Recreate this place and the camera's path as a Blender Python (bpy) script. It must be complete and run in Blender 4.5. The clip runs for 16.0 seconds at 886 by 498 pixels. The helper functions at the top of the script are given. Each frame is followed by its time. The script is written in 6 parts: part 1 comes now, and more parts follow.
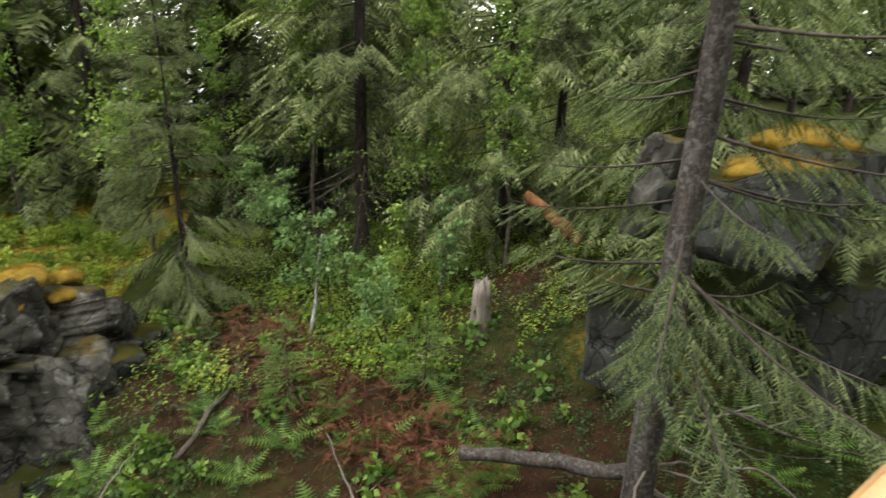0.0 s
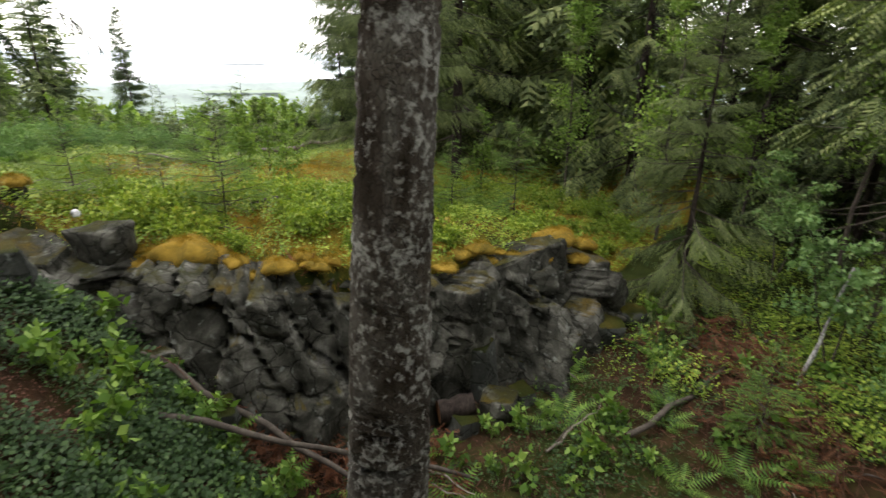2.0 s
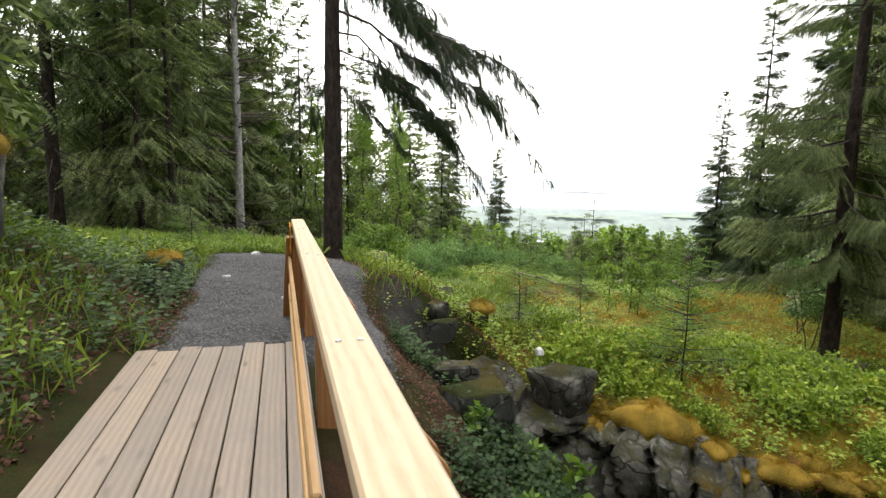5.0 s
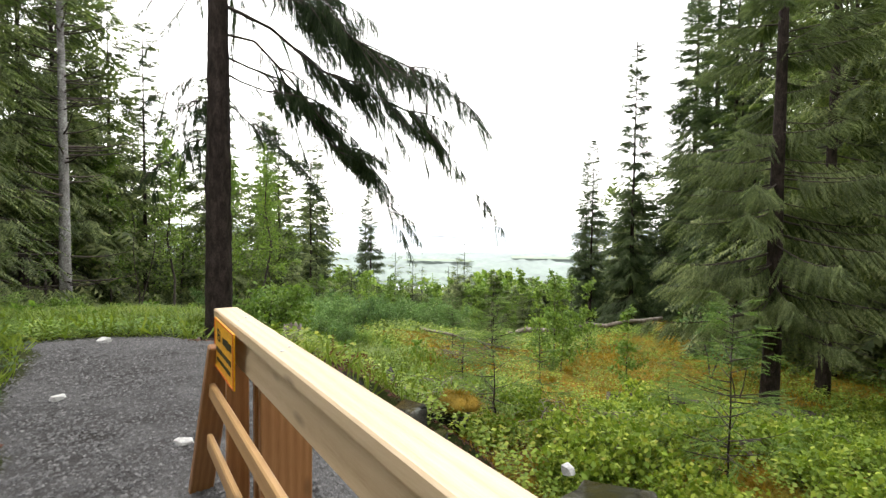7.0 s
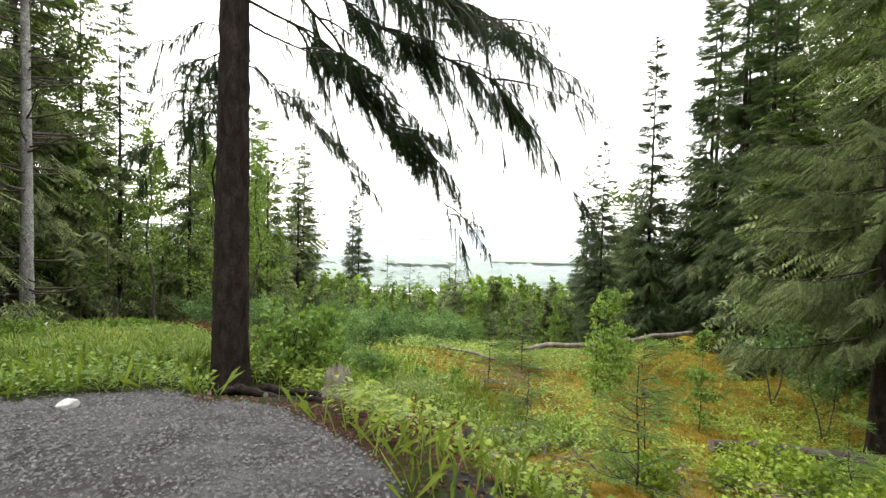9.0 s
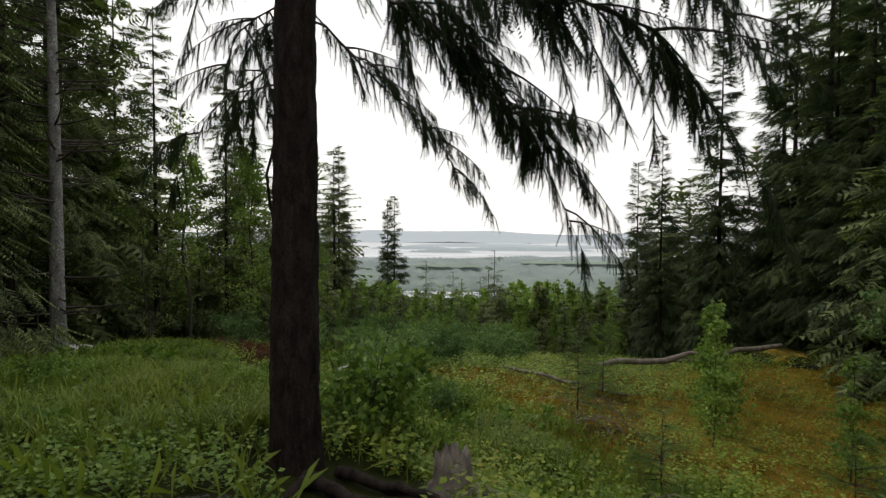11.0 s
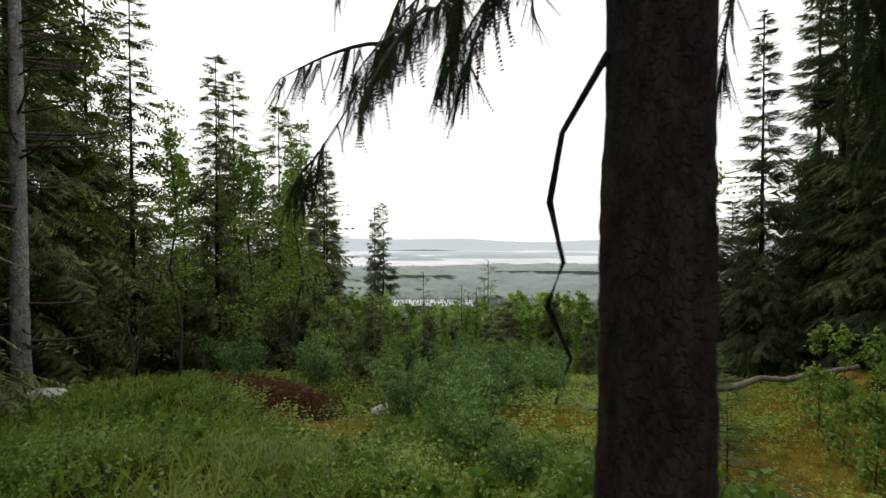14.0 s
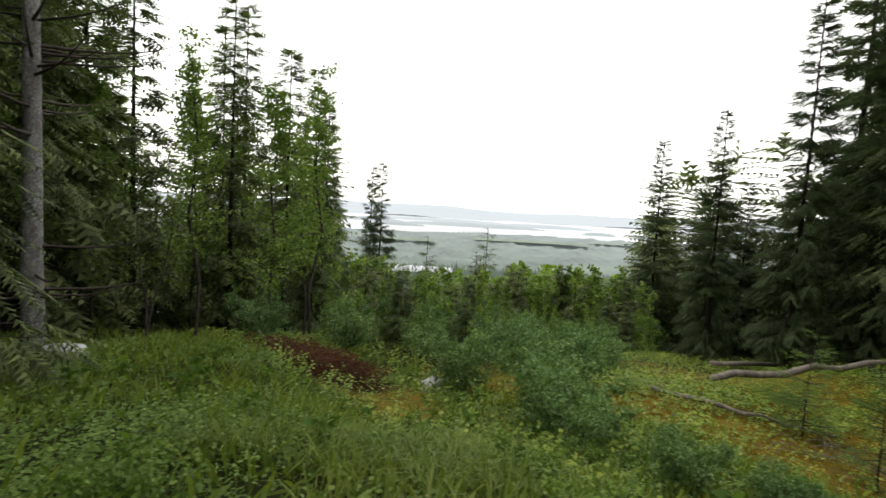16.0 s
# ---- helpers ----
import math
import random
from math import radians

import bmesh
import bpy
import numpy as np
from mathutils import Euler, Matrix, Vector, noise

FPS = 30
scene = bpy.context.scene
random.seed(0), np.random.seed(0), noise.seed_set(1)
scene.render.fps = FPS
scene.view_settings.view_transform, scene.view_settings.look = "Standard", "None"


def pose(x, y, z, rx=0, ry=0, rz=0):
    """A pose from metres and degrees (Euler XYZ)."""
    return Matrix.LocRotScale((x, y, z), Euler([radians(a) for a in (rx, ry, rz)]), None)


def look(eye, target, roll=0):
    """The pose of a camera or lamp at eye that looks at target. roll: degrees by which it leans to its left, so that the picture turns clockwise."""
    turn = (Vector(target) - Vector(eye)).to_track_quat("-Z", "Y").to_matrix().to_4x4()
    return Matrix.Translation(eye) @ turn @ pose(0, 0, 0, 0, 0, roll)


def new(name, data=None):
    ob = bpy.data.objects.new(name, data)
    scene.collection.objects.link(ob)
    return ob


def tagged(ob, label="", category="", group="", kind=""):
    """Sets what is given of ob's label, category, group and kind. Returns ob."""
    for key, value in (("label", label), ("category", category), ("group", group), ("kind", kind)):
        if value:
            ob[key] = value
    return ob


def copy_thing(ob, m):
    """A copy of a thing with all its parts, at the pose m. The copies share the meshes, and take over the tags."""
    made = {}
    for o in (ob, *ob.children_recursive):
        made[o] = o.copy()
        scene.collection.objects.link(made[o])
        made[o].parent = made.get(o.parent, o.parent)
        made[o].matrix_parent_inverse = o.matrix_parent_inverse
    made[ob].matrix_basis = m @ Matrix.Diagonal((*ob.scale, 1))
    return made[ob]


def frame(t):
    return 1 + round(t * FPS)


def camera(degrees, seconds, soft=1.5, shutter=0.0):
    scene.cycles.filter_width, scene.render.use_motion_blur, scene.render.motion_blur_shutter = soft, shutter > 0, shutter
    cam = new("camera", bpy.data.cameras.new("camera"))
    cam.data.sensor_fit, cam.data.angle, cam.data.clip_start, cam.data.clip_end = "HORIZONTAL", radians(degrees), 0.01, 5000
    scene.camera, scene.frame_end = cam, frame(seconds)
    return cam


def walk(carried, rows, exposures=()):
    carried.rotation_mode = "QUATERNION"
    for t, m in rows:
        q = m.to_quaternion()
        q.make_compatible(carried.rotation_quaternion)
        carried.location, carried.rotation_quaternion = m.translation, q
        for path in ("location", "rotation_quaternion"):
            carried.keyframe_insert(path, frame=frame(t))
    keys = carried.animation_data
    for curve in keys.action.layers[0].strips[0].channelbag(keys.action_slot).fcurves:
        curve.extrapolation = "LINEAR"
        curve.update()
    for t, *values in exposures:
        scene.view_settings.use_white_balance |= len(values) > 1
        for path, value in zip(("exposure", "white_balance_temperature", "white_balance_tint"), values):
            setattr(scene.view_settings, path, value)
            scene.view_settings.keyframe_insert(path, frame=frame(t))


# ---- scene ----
cam = camera(78.8, 16.0, soft=1.4, shutter=0.25)
METRES, EYE, TILT, LEAN, TURN = 15.0, 1.35, 0.94, 2.09, -11.9
ROWS = [
    (0.0, 0.0, 0.0, 0.0, 1.36, -19.68, -3.79),
    (0.5, -0.0033, 0.0022, -0.0023, 13.06, -23.09, -2.18),
    (1.0, -0.0078, -0.0002, -0.0028, 27.58, -23.82, -2.04),
    (1.5, -0.0128, -0.0056, -0.0019, 40.24, -23.1, -1.36),
    (2.0, -0.0189, -0.012, -0.0012, 51.78, -22.22, -1.33),
    (2.5, -0.028, -0.0223, -0.0004, 60.93, -21.02, -1.58),
    (3.0, -0.04, -0.0377, 0.0013, 67.97, -15.8, -0.61),
    (3.5, -0.0579, -0.0502, 0.0017, 78.45, -12.57, -0.93),
    (4.0, -0.0845, -0.0649, 0.0019, 86.62, -10.42, -0.8),
    (6.5, -0.2659, -0.1458, -0.0018, 76.79, -5.13, 0.78),
    (7.0, -0.3082, -0.1563, -0.0033, 70.55, -4.88, -0.49),
    (7.5, -0.349, -0.1654, -0.0055, 69.32, -5.54, 0.33),
    (8.0, -0.3893, -0.1756, -0.0056, 70.47, -6.15, -2.22),
    (8.5, -0.4271, -0.1849, -0.0063, 68.78, -5.71, 0.35),
    (9.0, -0.4632, -0.1891, -0.0074, 68.4, -4.57, -1.26),
    (11.5, -0.6181, -0.2062, -0.0036, 72.43, -4.27, -0.5),
    (12.0, -0.6479, -0.2098, -0.0014, 73.3, -4.15, -1.44),
    (12.5, -0.6808, -0.2210, -0.0021, 71.93, -4.4, -1.91),
    (13.0, -0.7095, -0.2345, -0.0044, 72.43, -7.45, -0.41),
    (13.5, -0.7459, -0.2481, -0.0056, 70.09, -7.87, -0.96),
    (14.0, -0.7869, -0.2714, -0.0069, 68.38, -3.47, 0.2),
    (14.5, -0.8266, -0.2842, -0.0142, 64.39, -4.53, -0.56),
    (15.0, -0.8599, -0.3016, -0.0158, 63.26, -4.99, -1.66),
    (15.5, -0.8845, -0.3256, -0.0189, 62.37, -5.91, -2.47),
    (16.0, -0.9102, -0.3543, -0.0242, 66.52, -6.97, -3.22),
]
EXPOSURES = [(0.0, 1.2), (2.0, 0.75), (4.0, 0.65), (9.0, 0.87), (9.3, 0.77), (11.2, -1.0), (12.5, -1.0), (14.0, -0.7), (16.0, -0.35)]
walk(cam, [(t, pose(0, 0, EYE, TILT, LEAN, TURN) @ pose(METRES * x, METRES * y, METRES * z, 90 + pitch, roll, yaw)) for t, x, y, z, yaw, pitch, roll in ROWS], EXPOSURES)

# world: overcast summer sky
world = bpy.data.worlds.new("overcast_sky")
scene.world = world
world.use_nodes = True
wn, wl = world.node_tree.nodes, world.node_tree.links
wn.clear()
sky = wn.new("ShaderNodeTexSky")
sky.sky_type, sky.sun_disc = "NISHITA", False
sky.sun_elevation, sky.sun_rotation = radians(48), radians(-120)
sky.air_density, sky.dust_density = 1.0, 4.0
pale = wn.new("ShaderNodeMix")
pale.data_type = "RGBA"
pale.inputs[0].default_value = 0.8
pale.inputs[7].default_value = (16.3, 16.0, 15.3, 1)
bg = wn.new("ShaderNodeBackground")
bg.inputs[1].default_value = 0.17
out = wn.new("ShaderNodeOutputWorld")
wl.new(sky.outputs[0], pale.inputs[6])
wl.new(pale.outputs[2], bg.inputs[0])
wl.new(bg.outputs[0], out.inputs[0])
sun = new("sun", bpy.data.lights.new("sun", "SUN"))
sun.data.energy, sun.data.angle, sun.data.color = 1.3, radians(25), (1.0, 0.97, 0.92)
sun.matrix_world = look((0, 0, 60), (0.643 * 54, -0.766 * 54 * -0.35, 0))

# ---- materials ----
def nodes_of(name):
    m = bpy.data.materials.new(name)
    m.use_nodes = True
    n, l = m.node_tree.nodes, m.node_tree.links
    n.clear()
    return m, n, l, n.new("ShaderNodeOutputMaterial")


def ramp(n, stops):
    r = n.new("ShaderNodeValToRGB")
    e = r.color_ramp.elements
    while len(e) < len(stops):
        e.new(0.5)
    for k, (p, c) in zip(e, stops):
        k.position, k.color = p, (*c, 1)
    return r


def noise_node(n, l, scale, detail=4.0, rough=0.6, coord=None, dist=0.0):
    k = n.new("ShaderNodeTexNoise")
    k.inputs["Scale"].default_value, k.inputs["Detail"].default_value = scale, detail
    k.inputs["Roughness"].default_value, k.inputs["Distortion"].default_value = rough, dist
    if coord is not None:
        l.new(coord, k.inputs["Vector"])
    return k


def mix_rgb(n, l, fac, a, b, blend="MIX"):
    k = n.new("ShaderNodeMix")
    k.data_type, k.blend_type = "RGBA", blend
    for sock, v in ((0, fac), (6, a), (7, b)):
        if isinstance(v, (int, float)):
            k.inputs[sock].default_value = v
        elif isinstance(v, tuple):
            k.inputs[sock].default_value = (*v, 1)
        else:
            l.new(v, k.inputs[sock])
    return k.outputs[2]


def bump_of(n, l, height, strength=0.4, dist=0.02):
    b = n.new("ShaderNodeBump")
    b.inputs["Strength"].default_value, b.inputs["Distance"].default_value = strength, dist
    l.new(height, b.inputs["Height"])
    return b.outputs[0]


def solid(name, stops, scale=8.0, fine=60.0, rough=0.8, bump=0.4, dist=0.01, stretch=(1, 1, 1), world_space=False, per_object=0.0):
    """Coloured by a coarse noise through stops, darkened and roughened by a fine one."""
    m, n, l, out = nodes_of(name)
    co = n.new("ShaderNodeTexCoord").outputs["Object"]
    if world_space:
        co = n.new("ShaderNodeNewGeometry").outputs["Position"]
    mp = n.new("ShaderNodeMapping")
    mp.inputs["Scale"].default_value = stretch
    l.new(co, mp.inputs[0])
    a = noise_node(n, l, scale, 5, 0.62, mp.outputs[0], 0.4)
    b = noise_node(n, l, fine, 4, 0.7, mp.outputs[0])
    r = ramp(n, stops)
    l.new(a.outputs[0], r.inputs[0])
    f = ramp(n, [(0.25, (0.62, 0.62, 0.62)), (0.75, (1.2, 1.2, 1.2))])
    l.new(b.outputs[0], f.inputs[0])
    col = mix_rgb(n, l, 1.0, r.outputs[0], f.outputs[0], "MULTIPLY")
    if per_object:
        oi = n.new("ShaderNodeObjectInfo")
        v = ramp(n, [(0, (1 - per_object,) * 3), (1, (1 + per_object,) * 3)])
        l.new(oi.outputs["Random"], v.inputs[0])
        col = mix_rgb(n, l, 1.0, col, v.outputs[0], "MULTIPLY")
    p = n.new("ShaderNodeBsdfPrincipled")
    p.inputs["Roughness"].default_value = rough
    p.inputs["Specular IOR Level"].default_value = 0.12
    l.new(col, p.inputs["Base Color"])
    mx = mix_rgb(n, l, 0.5, a.outputs[0], b.outputs[0])
    l.new(bump_of(n, l, mx, bump, dist), p.inputs["Normal"])
    l.new(p.outputs[0], out.inputs[0])
    return m


def leafy(name, stops, through_col, rough=0.55, spec=0.12, patch=0.0):
    """Thin leaves: colour varies leaf by leaf and in patches, and light comes through."""
    m, n, l, out = nodes_of(name)
    g = n.new("ShaderNodeNewGeometry")
    r = ramp(n, stops)
    nz = noise_node(n, l, 0.7, 3, 0.6, g.outputs["Position"])
    add = n.new("ShaderNodeMath")
    add.operation = "MULTIPLY_ADD"
    l.new(g.outputs["Random Per Island"], add.inputs[0])
    add.inputs[1].default_value = 0.65
    sub = n.new("ShaderNodeMath")
    sub.operation = "MULTIPLY_ADD"
    l.new(nz.outputs[0], sub.inputs[0])
    sub.inputs[1].default_value, sub.inputs[2].default_value = 1.0, -0.32
    l.new(sub.outputs[0], add.inputs[2])
    l.new(add.outputs[0], r.inputs[0])
    oi = n.new("ShaderNodeObjectInfo")
    v = ramp(n, [(0, (0.78, 0.82, 0.8)), (1, (1.2, 1.16, 1.1))])
    l.new(oi.outputs["Random"], v.inputs[0])
    col = mix_rgb(n, l, 1.0, r.outputs[0], v.outputs[0], "MULTIPLY")
    p = n.new("ShaderNodeBsdfPrincipled")
    p.inputs["Roughness"].default_value, p.inputs["Specular IOR Level"].default_value = rough, spec
    l.new(col, p.inputs["Base Color"])
    t = n.new("ShaderNodeBsdfTranslucent")
    tc = mix_rgb(n, l, 1.0, col, through_col, "MULTIPLY")
    l.new(tc, t.inputs[0])
    s = n.new("ShaderNodeMixShader")
    s.inputs[0].default_value = 0.38
    l.new(p.outputs[0], s.inputs[1])
    l.new(t.outputs[0], s.inputs[2])
    l.new(s.outputs[0], out.inputs[0])
    return m


def mossy_rock(name, rock_stops, moss_stops, amount=0.5):
    """Grey lichen-spotted rock that carries moss where it faces up."""
    m, n, l, out = nodes_of(name)
    g = n.new("ShaderNodeNewGeometry")
    co = g.outputs["Position"]
    a = noise_node(n, l, 2.2, 6, 0.65, co, 0.6)
    r = ramp(n, rock_stops)
    l.new(a.outputs[0], r.inputs[0])
    b = noise_node(n, l, 45, 5, 0.75, co)
    f = ramp(n, [(0.25, (0.6, 0.6, 0.6)), (0.75, (1.3, 1.3, 1.3))])
    l.new(b.outputs[0], f.inputs[0])
    col = mix_rgb(n, l, 1.0, r.outputs[0], f.outputs[0], "MULTIPLY")
    # crack lines, darker than the rock
    wd = noise_node(n, l, 1.8, 4, 0.6, co)
    wv = n.new("ShaderNodeVectorMath")
    wv.operation = "MULTIPLY_ADD"
    l.new(wd.outputs["Color"], wv.inputs[0])
    wv.inputs[1].default_value = (0.5, 0.5, 0.35)
    l.new(co, wv.inputs[2])
    ck = n.new("ShaderNodeTexVoronoi")
    ck.feature = "DISTANCE_TO_EDGE"
    ck.inputs["Scale"].default_value = 2.6
    l.new(wv.outputs[0], ck.inputs[0])
    cr = ramp(n, [(0.0, (0.3, 0.3, 0.28)), (0.045, (1, 1, 1))])
    l.new(ck.outputs[0], cr.inputs[0])
    col = mix_rgb(n, l, 1.0, col, cr.outputs[0], "MULTIPLY")
    # pale lichen spots
    vo = noise_node(n, l, 9, 3, 0.5, co, 0.3)
    lr = ramp(n, [(0.62, (0, 0, 0)), (0.7, (1, 1, 1))])
    l.new(vo.outputs[0], lr.inputs[0])
    half = n.new("ShaderNodeMath")
    half.operation = "MULTIPLY"
    half.inputs[1].default_value = 0.4
    l.new(lr.outputs[0], half.inputs[0])
    col = mix_rgb(n, l, half.outputs[0], col, (0.22, 0.235, 0.22))
    # moss
    sep = n.new("ShaderNodeSeparateXYZ")
    l.new(g.outputs["Normal"], sep.inputs[0])
    mn = noise_node(n, l, 2.6, 5, 0.7, co)
    su = n.new("ShaderNodeMath")
    su.operation = "ADD"
    l.new(sep.outputs[2], su.inputs[0])
    l.new(mn.outputs[0], su.inputs[1])
    mr = ramp(n, [(0.0, (0, 0, 0)), (1.0, (1, 1, 1))])
    lo = 1.42 - amount
    mp = n.new("ShaderNodeMapRange")
    mp.inputs[1].default_value, mp.inputs[2].default_value = lo, lo + 0.22
    l.new(su.outputs[0], mp.inputs[0])
    mc = ramp(n, moss_stops)
    mn2 = noise_node(n, l, 1.3, 4, 0.6, co)
    l.new(mn2.outputs[0], mc.inputs[0])
    fm = noise_node(n, l, 120, 3, 0.7, co)
    ff = ramp(n, [(0.3, (0.55, 0.55, 0.55)), (0.7, (1.35, 1.35, 1.35))])
    l.new(fm.outputs[0], ff.inputs[0])
    mcol = mix_rgb(n, l, 1.0, mc.outputs[0], ff.outputs[0], "MULTIPLY")
    col = mix_rgb(n, l, mp.outputs[0], col, mcol)
    p = n.new("ShaderNodeBsdfPrincipled")
    p.inputs["Roughness"].default_value = 0.85
    p.inputs["Specular IOR Level"].default_value = 0.1
    l.new(col, p.inputs["Base Color"])
    h = mix_rgb(n, l, 0.5, a.outputs[0], b.outputs[0])
    h = mix_rgb(n, l, 0.35, h, cr.outputs[0])
    h = mix_rgb(n, l, mp.outputs[0], h, fm.outputs[0])
    l.new(bump_of(n, l, h, 0.95, 0.05), p.inputs["Normal"])
    l.new(p.outputs[0], out.inputs[0])
    return m


def timber(name, stops, weather=(0.5, 0.5, 0.5), amount=0.0, end=False):
    """Sawn softwood: grain along the piece's x axis, knots, and optional grey weathering."""
    m, n, l, out = nodes_of(name)
    tc = n.new("ShaderNodeTexCoord")
    oi = n.new("ShaderNodeObjectInfo")
    off = n.new("ShaderNodeVectorMath")
    off.operation = "MULTIPLY_ADD"
    cmb = n.new("ShaderNodeCombineXYZ")
    for i in range(3):
        l.new(oi.outputs["Random"], cmb.inputs[i])
    l.new(cmb.outputs[0], off.inputs[0])
    off.inputs[1].default_value = (17, 9, 5)
    l.new(tc.outputs["Object"], off.inputs[2])
    mp = n.new("ShaderNodeMapping")
    mp.inputs["Scale"].default_value = (0.9, 9, 9)
    l.new(off.outputs[0], mp.inputs[0])
    w = n.new("ShaderNodeTexWave")
    w.wave_type, w.bands_direction = "RINGS", "X"
    w.inputs["Scale"].default_value, w.inputs["Distortion"].default_value = 1.1, 6.0
    w.inputs["Detail"].default_value, w.inputs["Detail Scale"].default_value = 3, 0.7
    l.new(mp.outputs[0], w.inputs[0])
    fine = noise_node(n, l, 14, 5, 0.7, mp.outputs[0])
    mx = mix_rgb(n, l, 0.72, w.outputs[0], fine.outputs[0])
    r = ramp(n, stops)
    l.new(mx, r.inputs[0])
    col = r.outputs[0]
    kv = n.new("ShaderNodeTexVoronoi")
    kv.inputs["Scale"].default_value = 1.0
    km = n.new("ShaderNodeMapping")
    km.inputs["Scale"].default_value = (2.6, 9, 9)
    l.new(off.outputs[0], km.inputs[0])
    l.new(km.outputs[0], kv.inputs[0])
    kr = ramp(n, [(0.05, (1, 1, 1)), (0.2, (0, 0, 0))])
    l.new(kv.outputs[0], kr.inputs[0])
    kf = n.new("ShaderNodeMath")
    kf.operation = "MULTIPLY"
    kf.inputs[1].default_value = 0.75
    l.new(kr.outputs[0], kf.inputs[0])
    col = mix_rgb(n, l, kf.outputs[0], col, tuple(c * 0.3 for c in stops[0][1]))
    if amount:
        wn_ = noise_node(n, l, 1.7, 5, 0.7, off.outputs[0])
        wr = ramp(n, [(0.35, (0, 0, 0)), (0.7, (amount,) * 3)])
        l.new(wn_.outputs[0], wr.inputs[0])
        col = mix_rgb(n, l, wr.outputs[0], col, weather)
        v = ramp(n, [(0, (0.72, 0.72, 0.74)), (1, (1.15, 1.12, 1.08))])
        l.new(oi.outputs["Random"], v.inputs[0])
        col = mix_rgb(n, l, 1.0, col, v.outputs[0], "MULTIPLY")
    p = n.new("ShaderNodeBsdfPrincipled")
    p.inputs["Roughness"].default_value = 0.42
    p.inputs["Specular IOR Level"].default_value = 0.4
    l.new(col, p.inputs["Base Color"])
    l.new(bump_of(n, l, mx, 0.25, 0.004), p.inputs["Normal"])
    l.new(p.outputs[0], out.inputs[0])
    return m


def bark(name, stops, spots=None, scale=7.0, plates=14.0, bump=0.9, stretch=0.35):
    m, n, l, out = nodes_of(name)
    co = n.new("ShaderNodeTexCoord").outputs["Object"]
    mp = n.new("ShaderNodeMapping")
    mp.inputs["Scale"].default_value = (1, 1, stretch)
    l.new(co, mp.inputs[0])
    a = noise_node(n, l, scale, 6, 0.65, mp.outputs[0], 0.5)
    v = n.new("ShaderNodeTexVoronoi")
    v.feature = "DISTANCE_TO_EDGE"
    v.inputs["Scale"].default_value = plates
    wob = noise_node(n, l, 9, 3, 0.6, mp.outputs[0])
    vm = n.new("ShaderNodeVectorMath")
    vm.operation = "MULTIPLY_ADD"
    l.new(wob.outputs["Color"], vm.inputs[0])
    vm.inputs[1].default_value = (0.09, 0.09, 0.09)
    l.new(mp.outputs[0], vm.inputs[2])
    l.new(vm.outputs[0], v.inputs[0])
    vr = ramp(n, [(0.0, (0.35, 0.35, 0.35)), (0.12, (1, 1, 1))])
    l.new(v.outputs[0], vr.inputs[0])
    r = ramp(n, stops)
    l.new(a.outputs[0], r.inputs[0])
    col = mix_rgb(n, l, 0.75, r.outputs[0], vr.outputs[0], "MULTIPLY")
    if spots:
        sn = noise_node(n, l, 22, 4, 0.6, co, 0.3)
        sn2 = noise_node(n, l, 3.0, 3, 0.6, co)
        sm = n.new("ShaderNodeMath")
        sm.operation = "MULTIPLY_ADD"
        l.new(sn2.outputs[0], sm.inputs[0])
        sm.inputs[1].default_value = 0.5
        l.new(sn.outputs[0], sm.inputs[2])
        sr = ramp(n, [(0.76, (0, 0, 0)), (0.9, (0.75, 0.75, 0.75))])
        l.new(sm.outputs[0], sr.inputs[0])
        col = mix_rgb(n, l, sr.outputs[0], col, spots)
    p = n.new("ShaderNodeBsdfPrincipled")
    p.inputs["Roughness"].default_value = 0.9
    p.inputs["Specular IOR Level"].default_value = 0.08
    l.new(col, p.inputs["Base Color"])
    h = mix_rgb(n, l, 0.5, vr.outputs[0], a.outputs[0])
    l.new(bump_of(n, l, h, bump, 0.02), p.inputs["Normal"])
    l.new(p.outputs[0], out.inputs[0])
    return m


